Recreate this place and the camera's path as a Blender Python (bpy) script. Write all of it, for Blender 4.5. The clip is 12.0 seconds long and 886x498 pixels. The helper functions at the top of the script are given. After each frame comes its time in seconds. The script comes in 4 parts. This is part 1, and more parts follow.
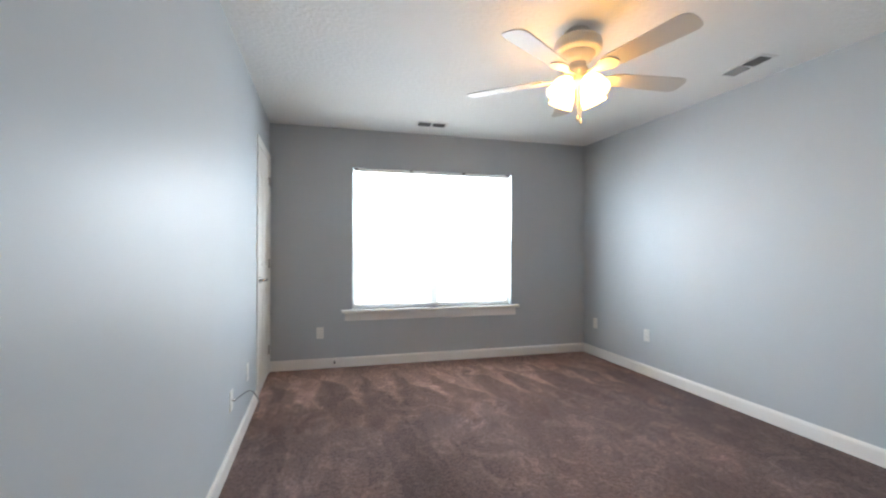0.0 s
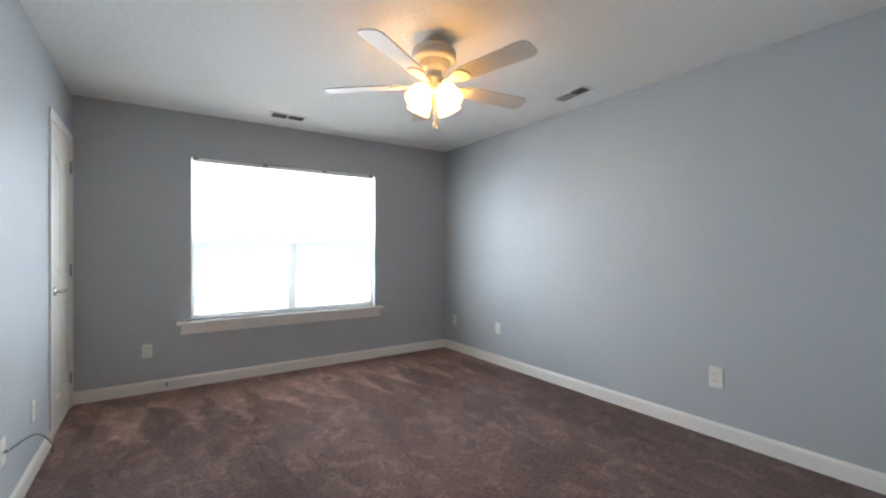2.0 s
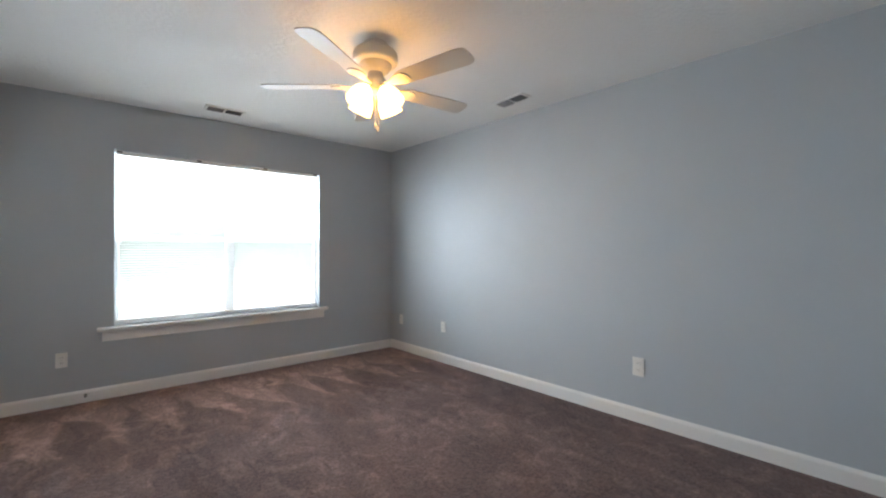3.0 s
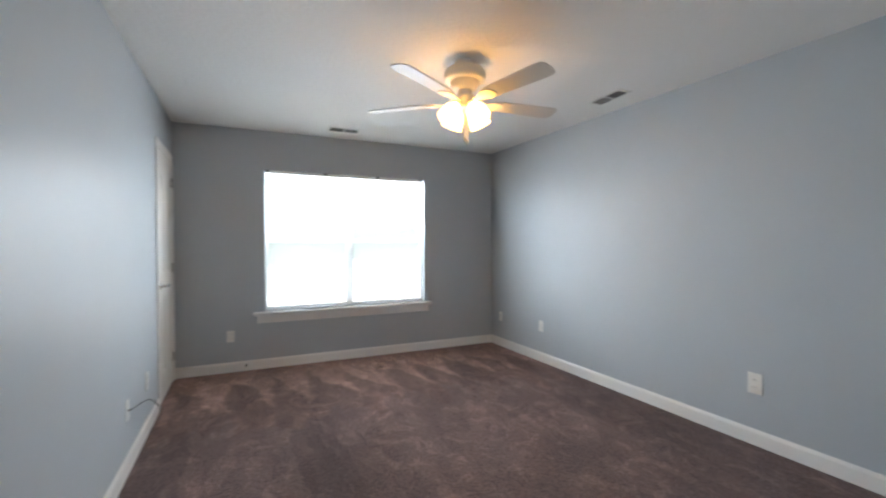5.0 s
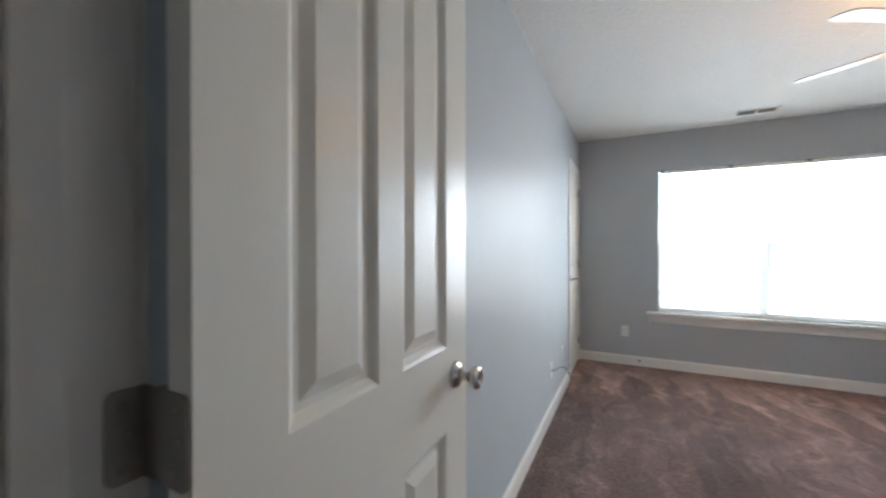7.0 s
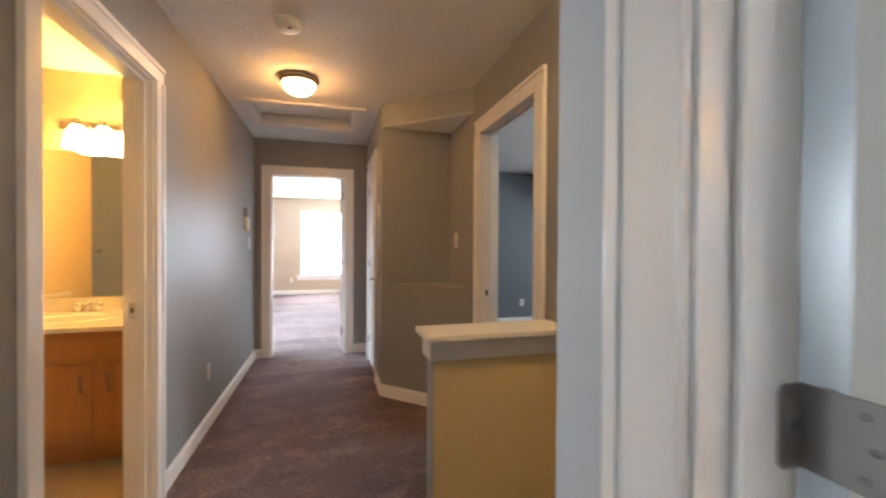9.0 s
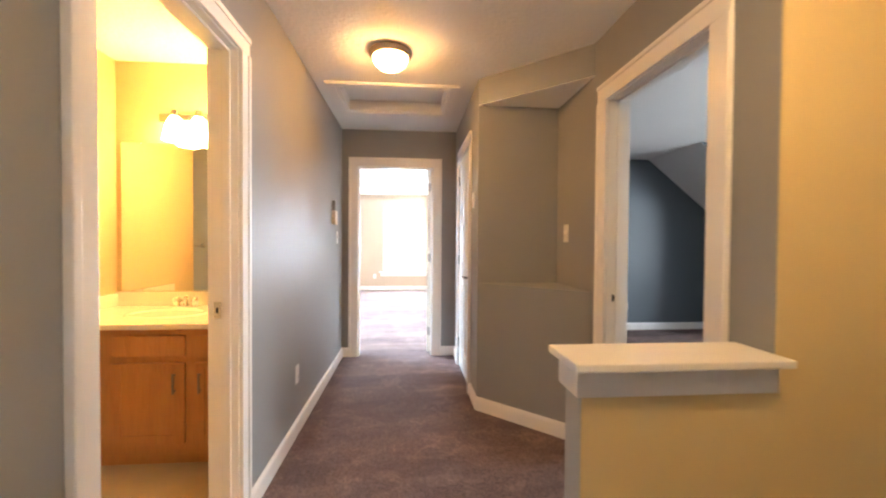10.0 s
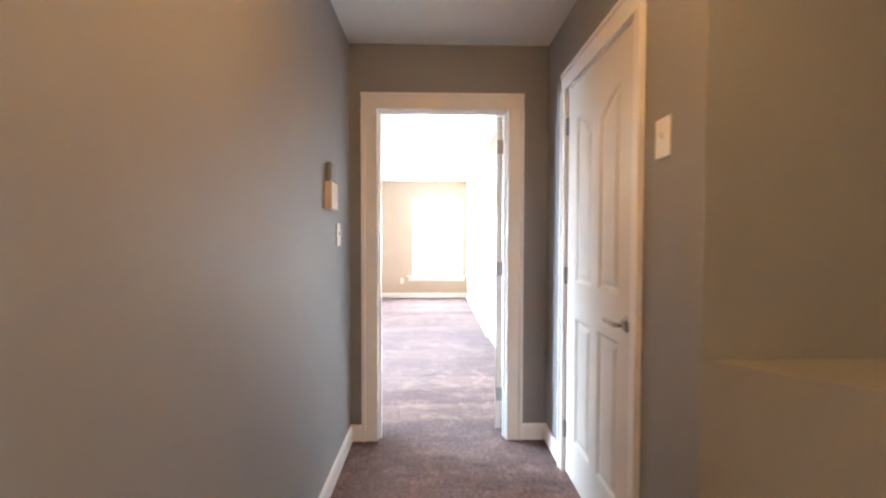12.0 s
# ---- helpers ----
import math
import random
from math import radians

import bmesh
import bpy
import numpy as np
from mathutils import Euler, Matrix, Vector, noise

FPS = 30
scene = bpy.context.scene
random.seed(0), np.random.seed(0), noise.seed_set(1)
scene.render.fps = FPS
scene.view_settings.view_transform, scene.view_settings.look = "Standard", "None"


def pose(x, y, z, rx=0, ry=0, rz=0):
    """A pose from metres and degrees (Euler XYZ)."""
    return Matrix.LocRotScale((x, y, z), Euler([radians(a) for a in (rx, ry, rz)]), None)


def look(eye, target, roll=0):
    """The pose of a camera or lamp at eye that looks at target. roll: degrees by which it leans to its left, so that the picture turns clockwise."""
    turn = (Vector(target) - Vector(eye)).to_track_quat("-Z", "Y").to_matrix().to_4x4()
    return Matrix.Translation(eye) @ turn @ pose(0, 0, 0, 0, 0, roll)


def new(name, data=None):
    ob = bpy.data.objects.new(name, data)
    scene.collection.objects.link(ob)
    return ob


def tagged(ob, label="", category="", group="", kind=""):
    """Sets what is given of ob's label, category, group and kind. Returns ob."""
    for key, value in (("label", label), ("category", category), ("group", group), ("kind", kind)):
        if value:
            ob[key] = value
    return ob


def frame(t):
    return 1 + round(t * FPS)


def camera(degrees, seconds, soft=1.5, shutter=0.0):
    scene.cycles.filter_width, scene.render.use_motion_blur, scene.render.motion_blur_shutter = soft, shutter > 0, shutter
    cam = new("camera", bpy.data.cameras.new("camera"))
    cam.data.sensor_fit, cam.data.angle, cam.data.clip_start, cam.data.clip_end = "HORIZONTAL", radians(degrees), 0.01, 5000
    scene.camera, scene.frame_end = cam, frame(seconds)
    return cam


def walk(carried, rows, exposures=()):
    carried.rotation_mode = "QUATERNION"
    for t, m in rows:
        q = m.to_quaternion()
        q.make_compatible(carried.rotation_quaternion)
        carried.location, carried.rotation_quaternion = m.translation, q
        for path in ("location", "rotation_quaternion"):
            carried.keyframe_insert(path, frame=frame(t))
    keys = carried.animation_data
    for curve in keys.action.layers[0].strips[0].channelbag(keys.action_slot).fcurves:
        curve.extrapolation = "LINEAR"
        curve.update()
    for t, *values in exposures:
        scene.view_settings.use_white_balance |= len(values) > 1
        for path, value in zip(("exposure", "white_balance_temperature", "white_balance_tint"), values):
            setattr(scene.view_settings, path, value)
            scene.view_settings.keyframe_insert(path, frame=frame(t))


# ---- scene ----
cam = camera(95.6, 12.0, soft=2.1, shutter=0.4)
EXPOSURES = [(0, -0.3), (1.5, -0.46), (2.5, -0.68), (4.5, -0.69), (5.5, -0.65), (6.5, -0.5), (7.0, -0.4), (7.4, -0.08), (7.7, 0.12), (9.3, 1.88), (10.0, 2.2), (10.5, 2.22), (11.2, 2.1), (11.5, 2.02), (12, 1.92)]
PATH = [
    (0, (0.694, -0.238, 1.212), (1.18, 1.702, 1.211), 0.2),
    (0.5, (0.726, -0.209, 1.234), (1.368, 1.685, 1.23), 0.2),
    (1, (0.743, -0.212, 1.224), (1.52, 1.631, 1.227), 0.1),
    (1.5, (0.75, -0.222, 1.22), (1.678, 1.549, 1.223), 0.1),
    (2, (0.754, -0.233, 1.227), (1.833, 1.451, 1.226), 0.0),
    (2.5, (0.793, -0.277, 1.23), (2.005, 1.313, 1.228), -0.1),
    (2.7, (0.77, -0.28, 1.227), (2.044, 1.263, 1.228), 0.0),
    (4.3, (0.845, -0.476, 1.258), (2.101, 1.082, 1.240), -0.2),
    (4.5, (0.83, -0.475, 1.292), (1.978, 1.162, 1.256), -0.2),
    (5, (0.813, -0.522, 1.292), (1.618, 1.309, 1.261), -0.1),
    (5.5, (0.809, -0.548, 1.256), (1.178, 1.417, 1.238), -0.2),
    (6, (0.773, -0.59, 1.253), (0.713, 1.409, 1.239), -0.1),
    (6.5, (0.771, -0.668, 1.259), (0.24, 1.26, 1.244), -0.1),
    (7, (0.77, -0.731, 1.258), (-0.166, 1.036, 1.25), -0.1),
    (7.5, (0.76, -0.797, 1.259), (-0.525, 0.736, 1.25), 0.0),
    (7.7, (0.768, -0.84, 1.268), (-0.642, 0.579, 1.251), 0.2),
    (9.3, (0.537, -1.02, 1.267), (-1.431, -0.664, 1.239), 0.3),
    (9.5, (0.456, -1.035, 1.267), (-1.527, -0.776, 1.229), 0.3),
    (10, (0.18, -1.098, 1.245), (-1.813, -0.93, 1.209), 0.4),
    (10.5, (-0.232, -1.207, 1.245), (-2.227, -1.075, 1.204), 0.5),
    (11, (-0.671, -1.281, 1.262), (-2.667, -1.158, 1.207), 0.6),
    (11.5, (-1.194, -1.318, 1.258), (-3.19, -1.221, 1.206), 0.5),
    (12, (-1.718, -1.301, 1.264), (-3.716, -1.255, 1.208), 0.1),
]
walk(cam, [(t, look(eye, target, roll)) for t, eye, target, roll in PATH], EXPOSURES)

# ---- light ----
world = bpy.data.worlds.new("world")
scene.world = world
world.use_nodes = True
wn = world.node_tree.nodes
sky = wn.new("ShaderNodeTexSky")
sky.sky_type, sky.sun_disc = "NISHITA", False
sky.sun_elevation, sky.sun_rotation = radians(55), radians(200)
wn["Background"].inputs[1].default_value = 0.1
world.node_tree.links.new(sky.outputs[0], wn["Background"].inputs[0])


def daylight(name, eye, target, width, height, watts, colour=(0.82, 0.91, 1.0), spread=180):
    data = bpy.data.lights.new(name, "AREA")
    data.shape, data.size, data.size_y = "RECTANGLE", width, height
    data.energy, data.color, data.spread = watts, colour, radians(spread)
    ob = new(name, data)
    ob.matrix_world = look(eye, target)
    return ob


# blue sky light in the window's panes, and warmer light thrown up by the bright ground outside
daylight("sky_light_bedroom", (1.675, 4.062, 1.68), (1.675, 0, 1.68), 1.74, 0.72, 112, (0.78, 0.89, 1.0))
for x in (1.2325, 2.1175):
    daylight("sky_light_bedroom_low", (x, 4.062, 0.965), (x, 0, 0.965), 0.80, 0.66, 27, (0.76, 0.88, 1.0))
daylight("ground_light_bedroom", (1.675, 4.75, 0.1), (1.675, 1.9, 1.5), 2.5, 1.2, 190, (1.0, 0.92, 0.80))
# extra lamp added outside, aimed through the window to brighten the east wall
daylight("east_wall_fill", (0.1, 5.3, 1.9), (3.3, 2.3, 1.25), 1.6, 1.4, 32, (0.80, 0.90, 1.0), 90)
daylight("sky_light_master", (-10.36, -1.225, 1.3), (0, -1.225, 1.3), 1.05, 1.64, 95, (0.72, 0.85, 1.0))
daylight("sky_light_blue_room", (-1.95, 4.95, 1.4), (-1.95, 0, 1.4), 1.4, 1.4, 42)
daylight("sky_light_south_room", (0.2, -4.72, 1.4), (0.0, 0, 1.2), 1.5, 1.5, 22)
# added lamp, tilted down and narrowed to brighten the master bedroom's carpet
daylight("floor_fill_master", (-6.6, -4.72, 1.3), (-5.9, -1.7, 0.0), 1.5, 1.4, 72, (0.66, 0.80, 1.0), 80)

# ---- materials ----


def material(name, colour, rough=0.5, metal=0.0, spec=0.5, vary=0.06, scale=3.0, bump=0.0, bump_scale=200.0, emit=None, emit_strength=0.0, coat=0.0):
    m = bpy.data.materials.new(name)
    m.use_nodes = True
    n, l = m.node_tree.nodes, m.node_tree.links
    b = n["Principled BSDF"]
    b.inputs["Base Color"].default_value = (*colour, 1)
    b.inputs["Roughness"].default_value = rough
    b.inputs["Metallic"].default_value = metal
    b.inputs["Specular IOR Level"].default_value = spec
    b.inputs["Coat Weight"].default_value = coat
    if emit:
        b.inputs["Emission Color"].default_value = (*emit, 1)
        b.inputs["Emission Strength"].default_value = emit_strength
    co = n.new("ShaderNodeTexCoord")
    if vary:
        a = n.new("ShaderNodeTexNoise")
        a.inputs["Scale"].default_value, a.inputs["Detail"].default_value = scale, 6
        mix = n.new("ShaderNodeMix")
        mix.data_type = "RGBA"
        mix.inputs[6].default_value = (*[c * (1 - vary) for c in colour], 1)
        mix.inputs[7].default_value = (*[min(1, c * (1 + vary)) for c in colour], 1)
        l.new(co.outputs["Object"], a.inputs["Vector"])
        l.new(a.outputs["Fac"], mix.inputs[0])
        l.new(mix.outputs[2], b.inputs["Base Color"])
    if bump:
        c = n.new("ShaderNodeTexNoise")
        c.inputs["Scale"].default_value, c.inputs["Detail"].default_value = bump_scale, 3
        bp = n.new("ShaderNodeBump")
        bp.inputs["Strength"].default_value, bp.inputs["Distance"].default_value = bump, 0.004
        l.new(co.outputs["Object"], c.inputs["Vector"])
        l.new(c.outputs["Fac"], bp.inputs["Height"])
        l.new(bp.outputs["Normal"], b.inputs["Normal"])
    return m


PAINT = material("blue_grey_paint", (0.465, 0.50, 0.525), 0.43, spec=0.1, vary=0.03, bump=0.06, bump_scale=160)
# the blue-grey paint darkened: the hall's dimmer light sits in its colour
PAINT_HALL_DIM = material("dimmed_hall_paint", (0.298, 0.304, 0.306), 0.45, spec=0.12, vary=0.03, bump=0.06, bump_scale=160)
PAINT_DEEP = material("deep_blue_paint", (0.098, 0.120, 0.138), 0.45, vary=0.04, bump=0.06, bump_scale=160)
PAINT_TAN = material("tan_paint", (0.70, 0.545, 0.275), 0.5, vary=0.03, bump=0.06, bump_scale=160)
PAINT_CREAM = material("bath_cream_paint", (0.60, 0.48, 0.27), 0.45, vary=0.03, bump=0.06, bump_scale=160)
PAINT_BEIGE = material("beige_paint", (0.53, 0.42, 0.32), 0.5, vary=0.03)
WHITE = material("white_trim_paint", (0.83, 0.815, 0.785), 0.3, vary=0.03, bump=0.02, bump_scale=90)
DOOR_WHITE = material("door_paint", (0.74, 0.715, 0.66), 0.34, spec=0.3, vary=0.03, bump=0.03, bump_scale=120)
PLASTIC = material("white_plastic", (0.78, 0.77, 0.73), 0.35, vary=0.0)
BEIGE_PLASTIC = material("beige_plastic", (0.66, 0.55, 0.42), 0.4, vary=0.0)
GREY_PLASTIC = material("grey_plastic", (0.22, 0.21, 0.20), 0.45, vary=0.0)
DARK = material("dark_slot", (0.02, 0.02, 0.02), 0.6, vary=0.0)
DUCT = material("duct_grey", (0.16, 0.17, 0.18), 0.6, vary=0.0)
NICKEL = material("satin_nickel", (0.62, 0.60, 0.57), 0.22, metal=1.0, vary=0.04, scale=40)
HINGE = material("hinge_steel", (0.36, 0.345, 0.33), 0.4, metal=0.8, vary=0.08, scale=60)
BRONZE = material("bronze_metal", (0.30, 0.24, 0.18), 0.35, metal=0.9, vary=0.06, scale=30)
FAN_WHITE = material("fan_enamel", (0.68, 0.65, 0.60), 0.48, spec=0.35, vary=0.02)
SLAT = material("blind_slat", (0.85, 0.85, 0.83), 0.4, vary=0.0)
VINYL = material("window_vinyl", (0.82, 0.83, 0.83), 0.35, vary=0.0)
COUNTER = material("cultured_marble", (0.82, 0.78, 0.68), 0.15, vary=0.05, scale=5, coat=0.3)
PORCELAIN = material("chrome", (0.8, 0.8, 0.8), 0.08, metal=1.0, vary=0.0)
MIRROR = material("mirror_silver", (0.92, 0.93, 0.92), 0.01, metal=1.0, vary=0.0)
CABLE = material("black_cable", (0.015, 0.015, 0.017), 0.4, vary=0.0)
SHADE_LIT = material("lit_frosted_glass", (0.9, 0.85, 0.75), 0.3, vary=0.0, emit=(1.0, 0.5, 0.12), emit_strength=22)
HALL_LIT = material("lit_alabaster_glass", (0.9, 0.85, 0.75), 0.3, vary=0.0, emit=(1.0, 0.48, 0.15), emit_strength=25)
BATH_LIT = material("lit_vanity_glass", (0.9, 0.85, 0.75), 0.3, vary=0.0, emit=(1.0, 0.56, 0.18), emit_strength=21)
# glow of the unseen lamp added to brighten the tan stairwell wall
STAIR_FILL = material("stair_fill_glass", (0.9, 0.85, 0.75), 0.3, vary=0.0, emit=(1.0, 0.60, 0.25), emit_strength=32)
COOL_LIT = material("lit_cool_glass", (0.9, 0.88, 0.82), 0.3, vary=0.0, emit=(1.0, 0.78, 0.5), emit_strength=8)


def glass_material():
    m = bpy.data.materials.new("window_glass")
    m.use_nodes = True
    b = m.node_tree.nodes["Principled BSDF"]
    b.inputs["Transmission Weight"].default_value = 1
    b.inputs["Roughness"].default_value = 0.0
    b.inputs["IOR"].default_value = 1.45
    return m


GLASS = glass_material()


def ceiling_material():
    m = material("knockdown_ceiling", (0.85, 0.845, 0.82), 0.75, vary=0.03, scale=2)
    n, l = m.node_tree.nodes, m.node_tree.links
    co = n.new("ShaderNodeTexCoord")
    a = n.new("ShaderNodeTexNoise")
    a.inputs["Scale"].default_value, a.inputs["Detail"].default_value = 34, 4
    ramp = n.new("ShaderNodeValToRGB")
    ramp.color_ramp.elements[0].position, ramp.color_ramp.elements[1].position = 0.44, 0.60
    bp = n.new("ShaderNodeBump")
    bp.inputs["Strength"].default_value, bp.inputs["Distance"].default_value = 0.24, 0.005
    l.new(co.outputs["Object"], a.inputs["Vector"])
    l.new(a.outputs["Fac"], ramp.inputs[0])
    l.new(ramp.outputs[0], bp.inputs["Height"])
    l.new(bp.outputs["Normal"], n["Principled BSDF"].inputs["Normal"])
    return m


CEILING = ceiling_material()


def carpet_material():
    m = bpy.data.materials.new("brown_carpet")
    m.use_nodes = True
    n, l = m.node_tree.nodes, m.node_tree.links
    b = n["Principled BSDF"]
    b.inputs["Roughness"].default_value = 0.95
    b.inputs["Specular IOR Level"].default_value = 0.1
    b.inputs["Sheen Weight"].default_value = 0.12
    b.inputs["Sheen Roughness"].default_value = 0.4
    b.inputs["Sheen Tint"].default_value = (0.9, 0.86, 0.92, 1)
    co = n.new("ShaderNodeTexCoord")

    def tex(scale, detail, stretch=(1, 1, 1), turn=0.0, distort=0.0):
        mp = n.new("ShaderNodeMapping")
        mp.inputs["Scale"].default_value = stretch
        mp.inputs["Rotation"].default_value = (0, 0, turn)
        t = n.new("ShaderNodeTexNoise")
        t.inputs["Scale"].default_value, t.inputs["Detail"].default_value = scale, detail
        t.inputs["Distortion"].default_value = distort
        l.new(co.outputs["Object"], mp.inputs[0])
        l.new(mp.outputs[0], t.inputs["Vector"])
        return t.outputs["Fac"]

    def ramp(fac, a, c, lo, hi):
        r = n.new("ShaderNodeValToRGB")
        r.color_ramp.elements[0].position, r.color_ramp.elements[1].position = a, c
        r.color_ramp.elements[0].color, r.color_ramp.elements[1].color = (*lo, 1), (*hi, 1)
        l.new(fac, r.inputs[0])
        return r.outputs[0]

    def multiply(a, c, fac=1.0):
        x = n.new("ShaderNodeMix")
        x.data_type, x.blend_type = "RGBA", "MULTIPLY"
        x.inputs[0].default_value = fac
        l.new(a, x.inputs[6])
        l.new(c, x.inputs[7])
        return x.outputs[2]

    def strokes(scale, stretch, turn, lo, hi):
        """Patches of pile brushed this way and that by a vacuum cleaner."""
        mp, warp, mix, v = n.new("ShaderNodeMapping"), n.new("ShaderNodeTexNoise"), n.new("ShaderNodeMix"), n.new("ShaderNodeTexVoronoi")
        mp.inputs["Scale"].default_value, mp.inputs["Rotation"].default_value = stretch, (0, 0, turn)
        warp.inputs["Scale"].default_value, warp.inputs["Detail"].default_value = 9, 3
        mix.data_type, mix.blend_type = "RGBA", "LINEAR_LIGHT"
        mix.inputs[0].default_value = 0.012
        v.inputs["Scale"].default_value, v.distance = scale, "MANHATTAN"
        l.new(co.outputs["Object"], mp.inputs[0])
        l.new(mp.outputs[0], mix.inputs[6])
        l.new(co.outputs["Object"], warp.inputs["Vector"])
        l.new(warp.outputs["Color"], mix.inputs[7])
        l.new(mix.outputs[2], v.inputs["Vector"])
        return ramp(v.outputs["Color"], 0.1, 0.9, lo, hi)

    def math_node(kind, *values):
        m_ = n.new("ShaderNodeMath")
        m_.operation = kind
        for k, v in enumerate(values):
            if isinstance(v, (int, float)):
                m_.inputs[k].default_value = v
            else:
                l.new(v, m_.inputs[k])
        return m_.outputs[0]

    base = ramp(tex(0.9, 3, (1, 1, 1), 0.0, 0.5), 0.38, 0.62, (0.166, 0.112, 0.102), (0.206, 0.140, 0.128))
    brushed = multiply(multiply(base, strokes(4.0, (1.6, 0.85, 1), 0.22, (0.87, 0.88, 0.88), (1.12, 1.12, 1.11))), strokes(5, (2.2, 0.5, 1), -0.2, (0.90, 0.90, 0.90), (1.10, 1.10, 1.10)))
    tufts = multiply(ramp(tex(150, 3), 0.32, 0.68, (0.6, 0.6, 0.6), (1.3, 1.3, 1.3)), ramp(tex(48, 3), 0.35, 0.65, (0.72, 0.72, 0.72), (1.18, 1.18, 1.18)))
    scuffs = ramp(tex(5.2, 7, (1.0, 0.8, 1), 0.2, 1.6), 0.54, 0.60, (1, 1, 1), (1.30, 1.30, 1.30))
    # lanes left by the vacuum cleaner, pointed wedges towards the window wall, and the lighter strip under it
    split = n.new("ShaderNodeSeparateXYZ")
    l.new(co.outputs["Object"], split.inputs[0])
    x_, y_ = split.outputs[0], split.outputs[1]
    wobble, fray = tex(2.2, 4, (1, 1, 1), 0.0, 0.4), tex(11, 4)
    lane = math_node("MULTIPLY_ADD", fray, 0.10, math_node("MULTIPLY_ADD", wobble, 0.12, math_node("MULTIPLY_ADD", y_, 0.05, x_)))
    shade = n.new("ShaderNodeTexWhiteNoise")
    shade.noise_dimensions = "1D"
    l.new(math_node("FLOOR", math_node("MULTIPLY", lane, 3.4)), shade.inputs["W"])
    faint = ramp(shade.outputs["Value"], 0.0, 1.0, (0.76, 0.76, 0.77), (1.12, 1.12, 1.11))
    tooth = math_node("MULTIPLY_ADD", y_, 0.22, math_node("MULTIPLY_ADD", fray, 0.07, math_node("MULTIPLY_ADD", wobble, 0.45, x_)))
    slope = math_node("ABSOLUTE", math_node("SUBTRACT", math_node("FRACT", math_node("MULTIPLY", tooth, 2.9)), 0.5))
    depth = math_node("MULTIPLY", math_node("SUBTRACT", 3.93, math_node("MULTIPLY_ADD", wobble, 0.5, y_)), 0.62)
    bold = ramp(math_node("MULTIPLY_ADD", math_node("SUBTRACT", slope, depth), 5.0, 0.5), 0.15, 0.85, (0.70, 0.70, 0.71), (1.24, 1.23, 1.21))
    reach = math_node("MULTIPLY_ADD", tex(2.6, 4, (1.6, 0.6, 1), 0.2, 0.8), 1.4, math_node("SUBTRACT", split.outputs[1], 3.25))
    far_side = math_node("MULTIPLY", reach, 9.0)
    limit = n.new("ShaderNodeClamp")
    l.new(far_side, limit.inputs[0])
    lanes = n.new("ShaderNodeMix")
    lanes.data_type = "RGBA"
    wedges = multiply(strokes(3.4, (2.0, 0.7, 1), 0.5, (0.88, 0.88, 0.88), (1.13, 1.12, 1.11)), strokes(3.4, (1.9, 0.75, 1), -0.35, (0.90, 0.90, 0.90), (1.1, 1.1, 1.09)))
    l.new(limit.outputs[0], lanes.inputs[0])
    l.new(faint, lanes.inputs[6])
    l.new(multiply(bold, wedges), lanes.inputs[7])
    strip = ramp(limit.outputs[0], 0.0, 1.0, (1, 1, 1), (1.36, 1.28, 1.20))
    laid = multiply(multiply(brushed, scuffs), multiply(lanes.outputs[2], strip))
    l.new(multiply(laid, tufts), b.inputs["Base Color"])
    bp = n.new("ShaderNodeBump")
    bp.inputs["Strength"].default_value, bp.inputs["Distance"].default_value = 0.9, 0.008
    l.new(tex(190, 3), bp.inputs["Height"])
    l.new(bp.outputs["Normal"], b.inputs["Normal"])
    return m


CARPET = carpet_material()


def wood_material():
    m = bpy.data.materials.new("maple_cabinet")
    m.use_nodes = True
    n, l = m.node_tree.nodes, m.node_tree.links
    b = n["Principled BSDF"]
    b.inputs["Roughness"].default_value = 0.38
    co, mp, t, r = n.new("ShaderNodeTexCoord"), n.new("ShaderNodeMapping"), n.new("ShaderNodeTexNoise"), n.new("ShaderNodeValToRGB")
    mp.inputs["Scale"].default_value = (14, 14, 1.6)
    t.inputs["Scale"].default_value, t.inputs["Detail"].default_value, t.inputs["Distortion"].default_value = 3, 8, 1.0
    r.color_ramp.elements[0].position, r.color_ramp.elements[1].position = 0.3, 0.72
    r.color_ramp.elements[0].color, r.color_ramp.elements[1].color = (0.45, 0.205, 0.068, 1), (0.52, 0.255, 0.088, 1)
    l.new(co.outputs["Object"], mp.inputs[0])
    l.new(mp.outputs[0], t.inputs["Vector"])
    l.new(t.outputs["Fac"], r.inputs[0])
    l.new(r.outputs[0], b.inputs["Base Color"])
    return m


WOOD = wood_material()
LINO = material("bath_vinyl", (0.55, 0.45, 0.32), 0.4, vary=0.12, scale=8)


